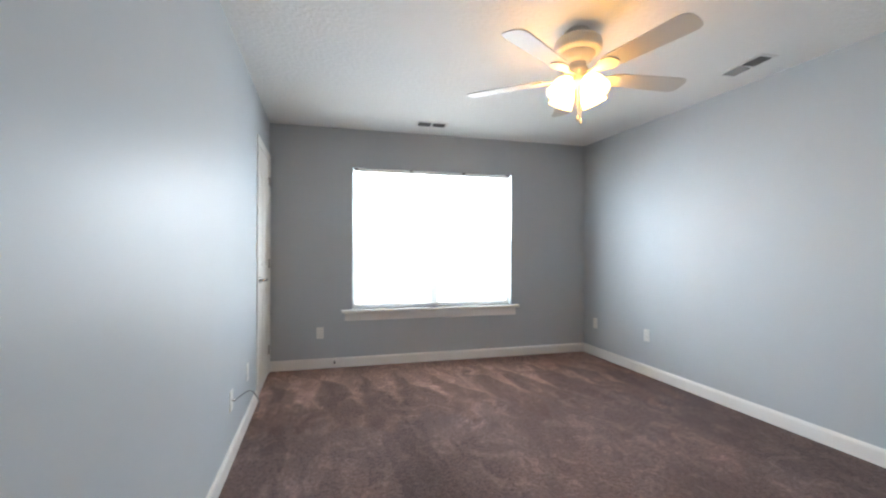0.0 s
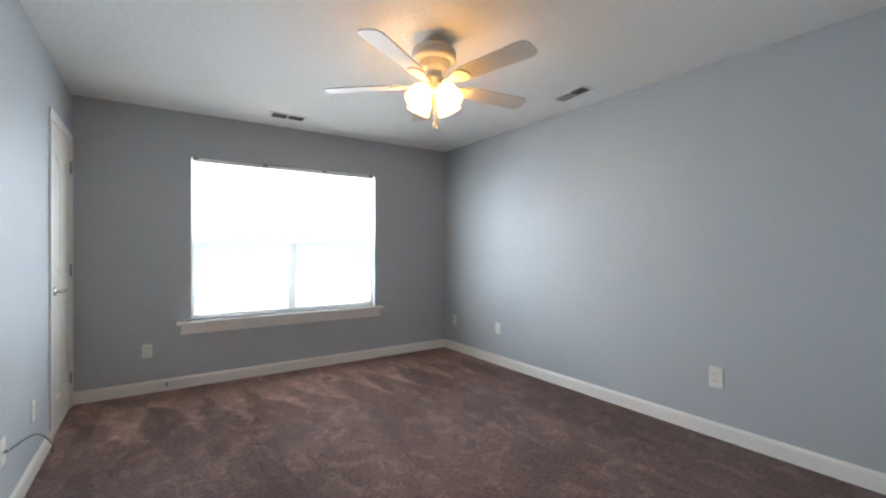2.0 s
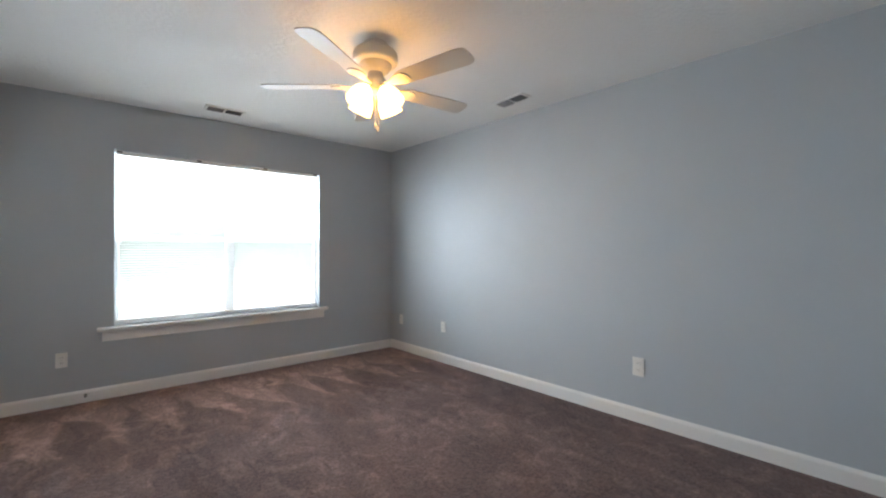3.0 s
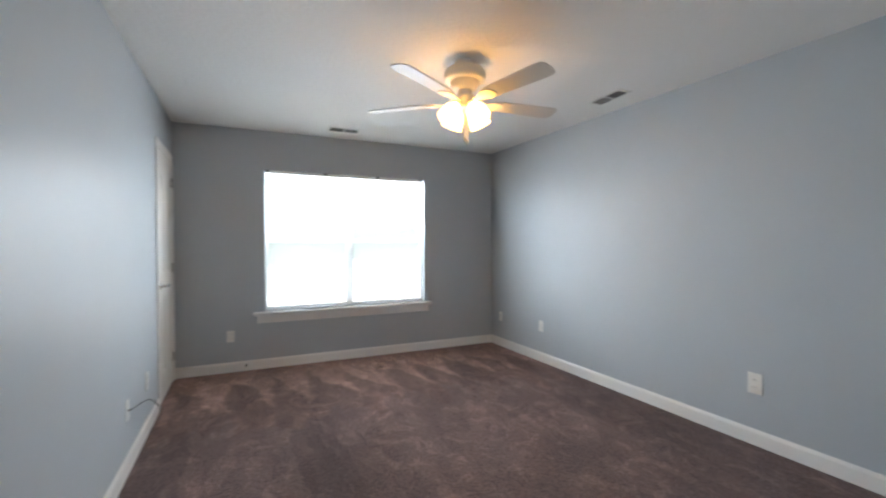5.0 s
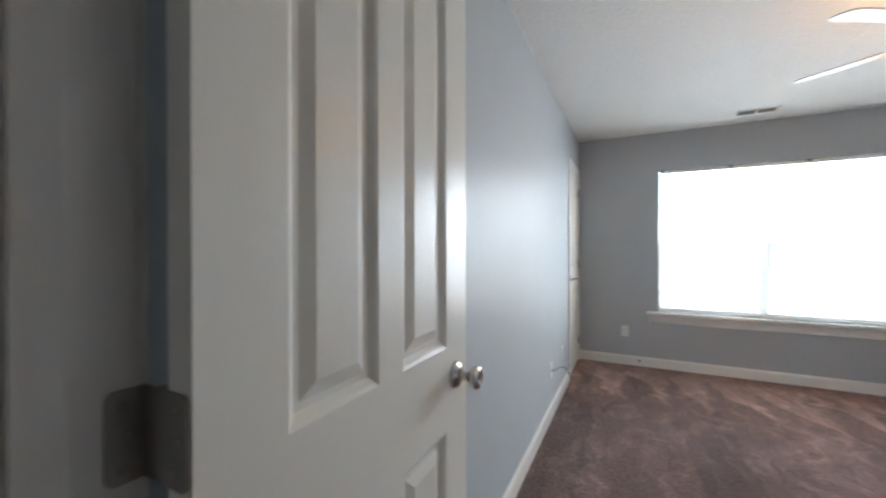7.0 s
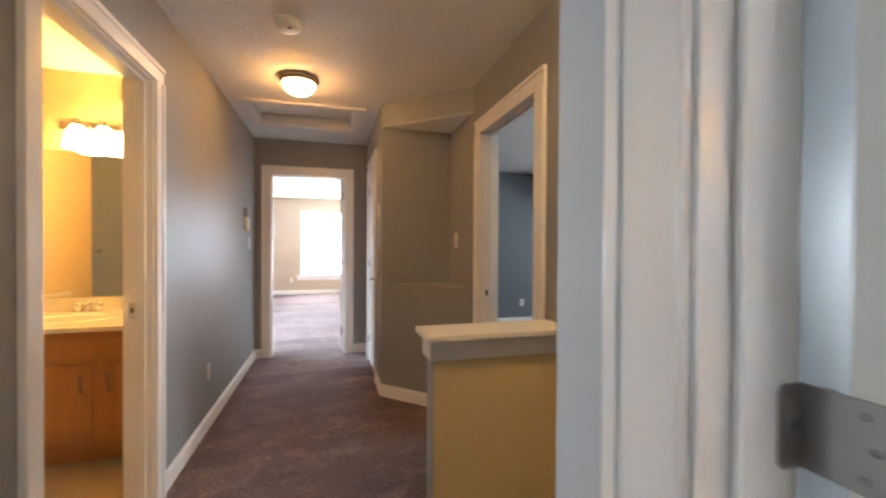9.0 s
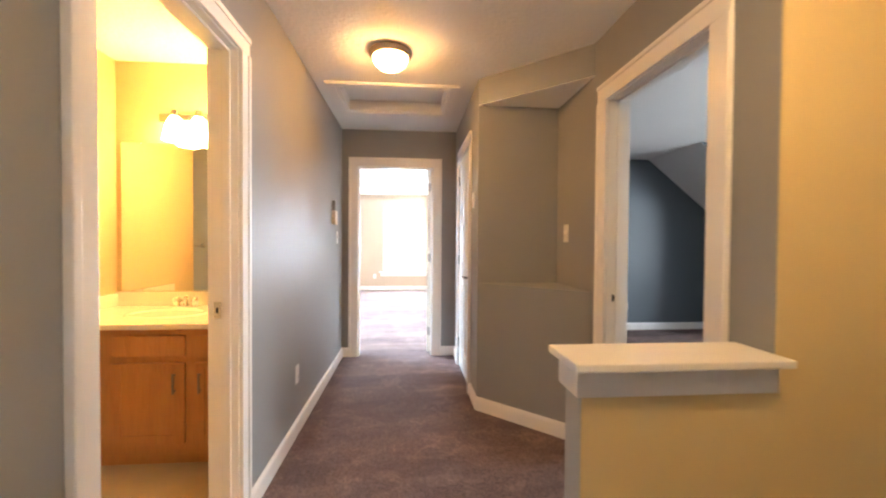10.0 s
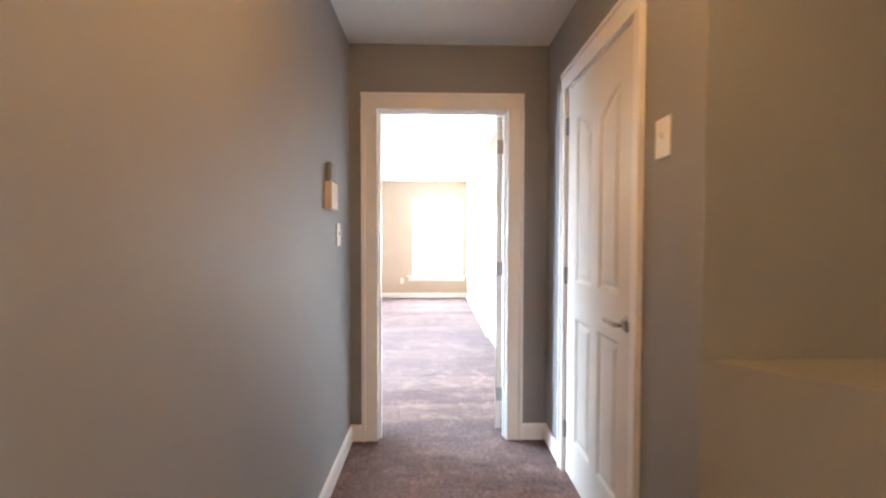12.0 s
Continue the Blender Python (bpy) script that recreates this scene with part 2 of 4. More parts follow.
def backdrop_material():
    m = bpy.data.materials.new("outdoor_distance")
    m.use_nodes = True
    n, l = m.node_tree.nodes, m.node_tree.links
    n.remove(n["Principled BSDF"])
    e = n.new("ShaderNodeEmission")
    co, t, r = n.new("ShaderNodeTexCoord"), n.new("ShaderNodeTexNoise"), n.new("ShaderNodeValToRGB")
    t.inputs["Scale"].default_value, t.inputs["Detail"].default_value = 0.8, 8
    split, height, trees, ramp = n.new("ShaderNodeSeparateXYZ"), n.new("ShaderNodeMapRange"), n.new("ShaderNodeMath"), r.color_ramp
    height.inputs["From Min"].default_value, height.inputs["From Max"].default_value = -1.2, 3.0
    trees.operation = "PINGPONG"
    trees.inputs[1].default_value = 0.5
    lift = n.new("ShaderNodeMath")
    lift.operation = "MULTIPLY_ADD"
    lift.inputs[1].default_value = 0.9
    ramp.elements[0].position, ramp.elements[1].position = 0.62, 0.74
    ramp.elements[0].color, ramp.elements[1].color = (0.9, 0.95, 1, 1), (0.27, 0.32, 0.29, 1)
    e.inputs[1].default_value = 4
    l.new(co.outputs["Object"], t.inputs["Vector"])
    l.new(co.outputs["Object"], split.inputs[0])
    l.new(split.outputs[2], height.inputs["Value"])
    l.new(height.outputs["Result"], trees.inputs[0])
    l.new(t.outputs["Fac"], lift.inputs[0])
    l.new(trees.outputs[0], lift.inputs[2])
    l.new(lift.outputs[0], r.inputs[0])
    l.new(r.outputs[0], e.inputs[0])
    l.new(e.outputs[0], n["Material Output"].inputs[0])
    return m


BACKDROP = backdrop_material()

# ---- mesh tools ----


def finish(bm, smooth=False):
    bmesh.ops.recalc_face_normals(bm, faces=bm.faces)
    if smooth:
        for f in bm.faces:
            f.smooth = True
    return bm


def link_mesh(name, bm, mat):
    me = bpy.data.meshes.new(name)
    bm.to_mesh(me)
    bm.free()
    me.materials.append(mat)
    return new(name, me)


def part(name, bm, mat, parent, label=""):
    ob = link_mesh(name, bm, mat)
    ob.parent = parent
    if label:
        tagged(ob, label)
    return ob


def solid(name, bm, mat, label, category, kind="structure", group=""):
    return tagged(link_mesh(name, bm, mat), label, category, group, kind)


def thing(name, label, category, group="", kind="", at=None):
    ob = tagged(new(name), label, category, group, kind)
    if at is not None:
        ob.matrix_basis = at
    return ob


def box(x0, x1, y0, y1, z0, z1, bevel=0.0, bm=None, m=None):
    own = bmesh.new()
    bmesh.ops.create_cube(own, size=1)
    for v in own.verts:
        v.co = Vector(((x0 + x1) / 2 + v.co.x * (x1 - x0), (y0 + y1) / 2 + v.co.y * (y1 - y0), (z0 + z1) / 2 + v.co.z * (z1 - z0)))
    if bevel:
        bmesh.ops.bevel(own, geom=own.edges[:], offset=bevel, segments=2, affect="EDGES", profile=0.6)
    if m is not None:
        bmesh.ops.transform(own, matrix=m, verts=own.verts)
    if bm is None:
        return own
    return join(bm, own)


def join(bm, other):
    me = bpy.data.meshes.new("tmp")
    other.to_mesh(me)
    other.free()
    bm.from_mesh(me)
    bpy.data.meshes.remove(me)
    return bm


def lathe(profile, seg=32, m=None, bm=None):
    """Turns (radius, height) pairs about z."""
    own = bmesh.new()
    rings = []
    for r, z in profile:
        if r < 1e-5:
            rings.append([own.verts.new((0, 0, z))])
        else:
            rings.append([own.verts.new((r * math.cos(2 * math.pi * k / seg), r * math.sin(2 * math.pi * k / seg), z)) for k in range(seg)])
    for a, b in zip(rings, rings[1:]):
        for k in range(seg):
            j = (k + 1) % seg
            if len(a) == 1 and len(b) == 1:
                continue
            if len(a) == 1:
                own.faces.new((a[0], b[k], b[j]))
            elif len(b) == 1:
                own.faces.new((a[k], a[j], b[0]))
            else:
                own.faces.new((a[k], a[j], b[j], b[k]))
    finish(own, True)
    if m is not None:
        bmesh.ops.transform(own, matrix=m, verts=own.verts)
    return own if bm is None else join(bm, own)


def prism(points, z0, z1, m=None):
    """A polygon in x, y raised from z0 to z1."""
    bm = bmesh.new()
    low = [bm.verts.new((x, y, z0)) for x, y in points]
    high = [bm.verts.new((x, y, z1)) for x, y in points]
    bm.faces.new(low[::-1])
    bm.faces.new(high)
    for k in range(len(points)):
        j = (k + 1) % len(points)
        bm.faces.new((low[k], low[j], high[j], high[k]))
    finish(bm)
    if m is not None:
        bmesh.ops.transform(bm, matrix=m, verts=bm.verts)
    return bm


def along(p0, p1, z=0.0):
    """Frame at p0: x runs to p1, y to the left of it, z up."""
    d = Vector((p1[0] - p0[0], p1[1] - p0[1]))
    return Matrix.Translation((p0[0], p0[1], z)) @ Matrix.Rotation(math.atan2(d.y, d.x), 4, "Z"), d.length


H = 2.44


def wall(name, p0, p1, thick, mat, label, openings=(), top=H):
    """The room face runs from p0 to p1, the wall's body lies to the left of it. Openings: from, to, sill, head."""
    m, length = along(p0, p1)
    bm, at = bmesh.new(), 0.0
    for a, b, z0, z1 in sorted(openings):
        box(at, a, 0, thick, 0, top, bm=bm, m=m)
        if z0 > 0:
            box(a, b, 0, thick, 0, z0, bm=bm, m=m)
        box(a, b, 0, thick, z1, top, bm=bm, m=m)
        at = b
    box(at, length, 0, thick, 0, top, bm=bm, m=m)
    return solid(name, bm, mat, label, "wall")


def baseboard(p0, p1):
    """A run of skirting on the right-hand side of p0 to p1."""
    m, length = along(p0, p1)
    shape = [(0, 0), (0, -0.014), (0.078, -0.014), (0.088, -0.011), (0.096, -0.006), (0.1, -0.005), (0.1, 0)]
    bm = bmesh.new()
    ends = [[bm.verts.new(m @ Vector((x, y, z))) for z, y in shape] for x in (0, length)]
    for k in range(len(shape)):
        j = (k + 1) % len(shape)
        bm.faces.new((ends[0][k], ends[0][j], ends[1][j], ends[1][k]))
    for e in ends:
        bm.faces.new(e)
    return solid("baseboard", finish(bm), WHITE, "white painted wooden baseboard along the wall", "baseboard")


# ---- bedroom shell ----


def lx(y):
    return 0.048 * (4 - y)


def rx(y):
    return 3.49 + 0.057 * (4 - y)


BACK, HALL_FACE = -0.53, -0.66
OPEN_L, OPEN_R = 0.325, 1.02
wall("wall_north", (-0.15, 4.0), (3.62, 4.0), 0.16, PAINT, "blue-grey painted wall round the bright window", [(0.945, 2.705, 0.585, 2.05)])
wall("wall_west", (lx(BACK), BACK), (0, 4), 0.15, PAINT, "blue-grey eggshell wall beside the closet door", [(3.779, 4.470, 0, 2.06)])
wall("wall_east", (3.49, 4), (rx(BACK), BACK), 0.12, PAINT, "long blank blue-grey bedroom wall")
wall("wall_south", (rx(BACK), BACK), (0.078, BACK), 0.13, PAINT, "blue-grey wall with the bedroom doorway", [(rx(BACK) - OPEN_R - 0.02, rx(BACK) - OPEN_L + 0.02, 0, 2.06)])
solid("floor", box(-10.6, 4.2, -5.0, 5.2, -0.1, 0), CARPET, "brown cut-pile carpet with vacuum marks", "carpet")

# ---- landing, stair nook and hall ----
XM, YH, YC, XN, YN = -4.2, -1.816, -0.594, -2.755, 0.008
wall("wall_hall_left", (1.7, YH), (XM, YH), 0.055, PAINT_HALL_DIM, "blue-grey hall wall beside the bathroom door", [(1.43, 2.14, 0, 2.06), (2.48, 3.302, 0, 2.06)])
wall("wall_landing_end", (1.7, HALL_FACE), (1.7, YH), 0.1, PAINT_HALL_DIM, "plain blue-grey wall closing the landing")
wall("wall_hall_end", (XM, -1.93), (XM, YC + 0.11), 0.11, PAINT_HALL_DIM, "grey wall at the end of the hall", [(0.268, 1.10, 0, 2.075)])
wall("wall_hall_closet", (XM, YC), (XN, YC), 0.11, PAINT_HALL_DIM, "grey hall wall with a closet door", [(0.34, 1.10, 0, 2.06)])
wall("wall_niche_back", (XN, YC + 0.11), (XN, YN), 0.11, PAINT_HALL_DIM, "grey back wall of the corner niche")
wall("wall_niche_side", (XN - 0.11, YN), (-0.946, YN), 0.112, PAINT_HALL_DIM, "grey wall beside the blue room's doorway", [(0.855, 1.66, 0, 2.06)])
corner = [(XN, YC), (-2.165, YN), (XN, YN)]
solid("wall_niche_base", prism(corner, 0, 0.943), PAINT_HALL_DIM, "grey diagonal knee wall under the niche", "wall")
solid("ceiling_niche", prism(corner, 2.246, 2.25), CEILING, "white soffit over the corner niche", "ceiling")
solid("wall_niche_bulkhead", prism(corner, 2.25, H), PAINT_HALL_DIM, "grey diagonal bulkhead over the niche", "wall")
wall("wall_stair", (-0.94, YN + 0.004), (-0.94, 3.0), 0.055, PAINT_TAN, "tan painted stairwell wall")
wall("wall_stair_end", (-0.995, 3.0), (-0.08, 3.0), 0.1, PAINT_TAN, "plain tan wall closing the stairwell")

half = thing("half_wall", "half-height stair guard wall with a white cap", "half wall", kind="structure")
part("body", box(-1.05, -0.945, -0.60, YN, 0, 0.89), PAINT, half, "blue-grey painted guard wall")
part("stair_face", box(-0.945, -0.94, -0.596, YN + 0.004, 0, 0.89), PAINT_TAN, half, "tan painted face towards the stairs")
part("cap", box(-1.09, -0.868, -0.645, 0.006, 0.889, 0.914, 0.006), WHITE, half, "white painted wooden cap")
part("apron", box(-1.066, -0.924, -0.618, YN - 0.002, 0.80, 0.886, 0.003), WHITE, half)

# ---- ceiling with the attic hatch opening ----
HX0, HX1, HY0, HY1 = -3.56, -2.965, -1.663, -0.79
bm = box(HX1, 4.2, -5.0, 5.2, H, 2.52)
box(-10.6, HX0, -5.0, 5.2, H, 2.52, bm=bm)
box(HX0, HX1, -5.0, HY0, H, 2.52, bm=bm)
box(HX0, HX1, HY1, 5.2, H, 2.52, bm=bm)
solid("ceiling", bm, CEILING, "white knockdown-textured ceiling", "ceiling")
solid("roof_slab", box(-10.6, 4.2, -5.0, 5.2, 2.6, 2.7), CEILING, "plain slab closing the place above", "roof")

hatch = thing("attic_hatch", "white painted attic hatch with moulded frame in the ceiling", "attic hatch", kind="structure")
part("panel", box(HX0 - 0.03, HX1 + 0.03, HY0 - 0.03, HY1 + 0.03, 2.525, 2.545), WHITE, hatch)
for a, b, c, d in ((HX0 - 0.075, HX1 + 0.075, HY0 - 0.075, HY0), (HX0 - 0.075, HX1 + 0.075, HY1, HY1 + 0.075), (HX0 - 0.075, HX0, HY0, HY1), (HX1, HX1 + 0.075, HY0, HY1)):
    f = part("frame", box(a, b, c, d, 2.418, H + 0.002, 0.008), WHITE, hatch)
for a, b, c, d in ((HX0, HX1, HY0, HY0 + 0.022), (HX0, HX1, HY1 - 0.022, HY1), (HX0, HX0 + 0.022, HY0 + 0.022, HY1 - 0.022), (HX1 - 0.022, HX1, HY0 + 0.022, HY1 - 0.022)):
    part("inner_moulding", box(a, b, c, d, 2.43, 2.524, 0.006), WHITE, hatch)

# ---- master bedroom at the hall's end ----
XF, YR = -10.19, -0.61
wall("wall_master_far", (XF, -4.6), (XF, YR), 0.14, PAINT_BEIGE, "beige wall round a bright window", [(2.85, 3.90, 0.47, 2.12)])
wall("wall_master_right", (XF - 0.14, YR), (XM - 0.11, YR), 0.1, PAINT_BEIGE, "pale beige wall with a closet door", [(3.55, 4.3, 0, 2.06)])
wall("wall_master_left", (XM - 0.11, -4.6), (XF - 0.14, -4.6), 0.14, PAINT_BEIGE, "beige wall with an added side window", [(1.49, 3.09, 0.55, 2.05)])
wall("wall_master_near", (XM - 0.11, -1.93), (XM - 0.11, -4.6), 0.1, PAINT_BEIGE, "plain beige wall beside the doorway")

# ---- deep blue room under the roof ----
XB, YK, XG = -5.33, 3.21, -4.296
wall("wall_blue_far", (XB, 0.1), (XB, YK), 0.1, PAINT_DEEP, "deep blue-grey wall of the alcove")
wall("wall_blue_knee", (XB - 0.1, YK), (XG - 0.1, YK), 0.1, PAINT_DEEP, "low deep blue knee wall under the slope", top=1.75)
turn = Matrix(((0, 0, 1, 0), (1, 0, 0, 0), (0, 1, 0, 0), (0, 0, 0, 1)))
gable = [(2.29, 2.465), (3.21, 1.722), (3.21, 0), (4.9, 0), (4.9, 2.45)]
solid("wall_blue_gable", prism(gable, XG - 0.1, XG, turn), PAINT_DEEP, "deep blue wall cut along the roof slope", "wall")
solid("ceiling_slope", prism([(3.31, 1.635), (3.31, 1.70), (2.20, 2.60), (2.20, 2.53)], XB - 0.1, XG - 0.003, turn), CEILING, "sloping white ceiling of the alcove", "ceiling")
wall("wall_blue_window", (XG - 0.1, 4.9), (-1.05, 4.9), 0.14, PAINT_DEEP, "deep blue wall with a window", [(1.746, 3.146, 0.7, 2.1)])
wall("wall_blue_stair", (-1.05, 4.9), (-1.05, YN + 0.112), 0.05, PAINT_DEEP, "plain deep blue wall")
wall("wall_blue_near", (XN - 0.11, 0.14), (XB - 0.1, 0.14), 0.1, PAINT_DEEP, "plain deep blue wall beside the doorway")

# ---- south room off the landing ----
wall("wall_south_room_far", (2.3, -4.6), (-0.6, -4.6), 0.14, PAINT, "blue-grey wall with a window", [(1.35, 2.85, 0.65, 2.15)])
wall("wall_south_room_left", (-0.6, -4.6), (-0.6, YH - 0.11), 0.015, PAINT, "plain blue-grey wall")
wall("wall_south_room_right", (2.3, YH - 0.055), (2.3, -4.6), 0.1, PAINT, "plain blue-grey wall")
wall("wall_south_room_near", (-0.6, YH - 0.110), (2.3, YH - 0.110), 0.05, PAINT, "blue-grey wall beside the doorway", [(0.16, 0.87, 0, 2.06)])

# ---- bathroom ----
wall("wall_bath_hall", (-0.2, YH - 0.111), (-2.81, YH - 0.111), -0.055, PAINT_CREAM, "warm cream bathroom wall beside the doorway", [(0.58, 1.402, 0, 2.06)])
wall("wall_bath_left", (-1.72, -3.06), (-2.81, -3.06), 0.1, PAINT_CREAM, "warm cream bathroom side wall")
wall("wall_bath_alcove_side", (-1.72, -4.4), (-1.72, -3.16), 0.1, PAINT, "grey side wall of the bathroom alcove")
wall("wall_bath_alcove_back", (-0.72, -4.4), (-1.82, -4.4), 0.1, PAINT, "grey back wall of the bathroom alcove")
wall("wall_bath_alcove_end", (-0.72, -3.06), (-0.72, -4.4), 0.1, PAINT, "grey wall with a towel bar")
wall("wall_bath_mirror", (-2.70, -3.06), (-2.70, YH - 0.111), 0.11, PAINT_CREAM, "warm cream bathroom wall behind the mirror")
wall("wall_bath_end", (-0.72, YH - 0.111), (-0.72, -3.06), 0.1, PAINT_CREAM, "plain cream bathroom wall")
solid("floor_bath_alcove", box(-1.72, -0.72, -4.4, -3.06, 0.0, 0.004), LINO, "beige vinyl floor of the bathroom alcove", "floor")
solid("floor_bath", box(-2.70, -0.72, -3.06, YH - 0.06, 0.0, 0.004), LINO, "beige vinyl bathroom floor", "floor")

# ---- baseboards ----
for p0, p1 in (((0.0, 4.0), (3.49, 4.0)), ((3.49, 3.985), (rx(BACK), BACK)), ((lx(BACK), BACK + 0.02), (lx(3.19), 3.19)), ((rx(BACK), BACK), (1.12, BACK)),
               ((-1.668, YH), (XM, YH)), ((-0.513, YH), (-0.714, YH)), ((XM, YH), (XM, -1.746)), ((XM, -0.746), (XM, YC)),
               ((XM, YC), (-3.93, YC)), ((-3.06, YC), (XN, YC)), ((XN, YC), (-2.165, YN)), ((-1.14, YN), (-1.055, YN)),
               ((0.078, HALL_FACE), (0.215, HALL_FACE)), ((0.078, 0.9), (0.078, HALL_FACE)),
               ((XF, -4.6), (XF, YR)), ((XF, YR), (-6.79, YR)), ((-5.92, YR), (XM - 0.11, YR)),
               ((XB, 0.14), (XB, YK)), ((XB, YK), (XG - 0.0, YK)), ((XG, YK - 0.014), (XG, 4.9))):
    baseboard(p0, p1)

# ---- doors ----


def panel_outline(x0, x1, z0, z1, rise, inset, flip):
    """Corners of a door panel with a cambered top that climbs towards one side."""
    x0, x1, z0, z1 = x0 + inset, x1 - inset, z0 + inset, z1 - inset
    pts = [(x0, z0), (x1, z0)]
    for k in range(9):
        u = k / 8
        s = 1 - u
        e = s if flip else u
        lift = rise * math.sin((1 - e) * math.pi / 2)
        pts.append((x1 + (x0 - x1) * u, z1 + lift))
    return pts


def door_face(bm, w, h, y, side, columns):
    """One moulded face of a two-over-two panel door, at depth y and looking to side (-1 or 1)."""
    low, mid, top = (0.21, 0.85), (1.03, 1.765), h
    rows = [(low[0], low[1], 0.0), (mid[0], mid[1], 0.085)]

    def v(x, z, d=0.0):
        return bm.verts.new((x, y - side * d, z))

    (a0, a1), (b0, b1) = columns
    for x0, x1 in ((0, a0), (a1, b0), (b1, w)):
        bm.faces.new((v(x0, 0), v(x1, 0), v(x1, top), v(x0, top)))
    for n, (x0, x1) in enumerate(columns):
        bm.faces.new((v(x0, 0), v(x1, 0), v(x1, low[0]), v(x0, low[0])))
        bm.faces.new((v(x0, low[1]), v(x1, low[1]), v(x1, mid[0]), v(x0, mid[0])))
        arch = panel_outline(x0, x1, mid[0], mid[1], 0.085, 0, n == 0)[2:]
        for (xa, za), (xb, zb) in zip(arch, arch[1:]):
            bm.faces.new((v(xa, za), v(xb, zb), v(xb, top), v(xa, top)))
        for z0, z1, rise in rows:
            steps = [(0, 0), (0.006, 0.003), (0.016, 0.011), (0.026, 0.011), (0.048, 0.003)]
            loops = [[v(x, z, d) for x, z in panel_outline(x0, x1, z0, z1, rise, i, n == 0)] for i, d in steps]
            for a, b in zip(loops, loops[1:]):
                for k in range(len(a)):
                    j = (k + 1) % len(a)
                    bm.faces.new((a[k], a[j], b[j], b[k]))
            bm.faces.new(loops[-1])


def leaf_mesh(w, h=2.03, t=0.035):
    columns = ((0.17 * w, 0.445 * w), (0.555 * w, 0.83 * w))
    bm = bmesh.new()
    door_face(bm, w, h, 0, -1, columns)
    door_face(bm, w, h, t, 1, columns)
    for q in (((0, 0, 0), (0, t, 0), (0, t, h), (0, 0, h)), ((w, 0, 0), (w, t, 0), (w, t, h), (w, 0, h)), ((0, 0, h), (w, 0, h), (w, t, h), (0, t, h)), ((0, 0, 0), (w, 0, 0), (w, t, 0), (0, t, 0))):
        bm.faces.new([bm.verts.new(c) for c in q])
    bmesh.ops.remove_doubles(bm, verts=bm.verts, dist=0.0004)
    bmesh.ops.translate(bm, verts=bm.verts, vec=(0, 0, 0.012))
    return finish(bm)


def knob(parent, x, z, side, y, lever=0):
    """A rose and a knob on a door face that looks to side."""
    m = Matrix.Translation((x, y, z)) @ Matrix.Rotation(radians(90 if side < 0 else -90), 4, "X")
    part("rose", lathe([(0, 0), (0.030, 0), (0.030, 0.004), (0.025, 0.009), (0.014, 0.011), (0.014, 0.012)], 28, m), NICKEL, parent, "satin nickel rose")
    if lever:
        bm = lathe([(0.0105, 0.010), (0.0105, 0.05), (0.0, 0.052)], 20, m)
        box(*sorted((-0.012 * lever, 0.095 * lever)), -0.009, 0.009, 0.040, 0.054, 0.006, bm, m)
        part("lever", bm, NICKEL, parent, "satin nickel lever handle")
    else:
        part("knob", lathe([(0.011, 0.010), (0.010, 0.028), (0.013, 0.035), (0.022, 0.041), (0.0255, 0.051), (0.024, 0.058), (0.016, 0.061), (0.012, 0.059), (0.0, 0.058)], 28, m), NICKEL, parent, "satin nickel round door knob")


def screws(bm, x, m):
    for z in (-0.03, 0.0, 0.03):
        lathe([(0.004, 0), (0.0042, 0.001), (0, 0.0014)], 8, m @ Matrix.Translation((x + 0.008 * (z == 0), 0, z)) @ Matrix.Rotation(radians(90), 4, "X"), bm)


def barrel(bm, m):
    for k in range(5):
        z = -0.044 + k * 0.0176
        lathe([(0, z + 0.0005), (0.0062, z + 0.0008), (0.0062, z + 0.0168), (0, z + 0.0172)], 12, m, bm)


def hinge(parent, m):
    """Closed: only the barrel and slim edges of the leaves show. z up."""
    bm = bmesh.new()
    for s in (-1, 1):
        box(min(0, s * 0.012), max(0, s * 0.012), -0.0012, 0.0022, -0.044, 0.044, 0.0008, bm)
    barrel(bm, Matrix.Translation((0, -0.004, 0)))
    bmesh.ops.transform(bm, matrix=m, verts=bm.verts)
    return part("hinge", bm, HINGE, parent, "dark steel butt hinge")


def open_hinge(parent, z):
    """Swung square: one leaf lies on the jamb, the other on the door's edge."""
    def plate(width, m):
        pts = []
        for cx, cz, a0 in ((0.009, -0.0355, 180), (width, -0.0445, None), (width, 0.0445, None), (0.009, 0.0355, 90)):
            if a0 is None:
                pts.append((cx, cz))
            else:
                pts += [(cx + 0.009 * math.cos(radians(a0 + 18 * k)), cz + 0.009 * math.sin(radians(a0 + 18 * k))) for k in range(6)]
        return prism(pts, 0, 0.003, m)
    on_jamb = Matrix(((0, 0, 1, 0), (1, 0, 0, 0.107), (0, 1, 0, 0), (0, 0, 0, 1)))
    on_edge = Matrix(((-1, 0, 0, 0.075), (0, 0, 1, 0.1375), (0, 1, 0, 0), (0, 0, 0, 1)))
    bm = plate(0.034, on_jamb)
    screws(bm, 0.014, Matrix.Translation((0.003, 0.106, 0)) @ Matrix.Rotation(radians(90), 4, "Z"))
    join(bm, plate(0.040, on_edge))
    screws(bm, 0.055, Matrix.Translation((0, 0.1375, 0)))
    box(0.003, 0.036, 0.138, 0.141, -0.0445, 0.0445, 0.0008, bm)
    barrel(bm, Matrix.Translation((0.022, 0.146, 0)))
    bmesh.ops.recalc_face_normals(bm, faces=bm.faces)
    bmesh.ops.translate(bm, verts=bm.verts, vec=(0, 0, z))
    return part("hinge", bm, HINGE, parent, "dark steel butt hinge swung open")


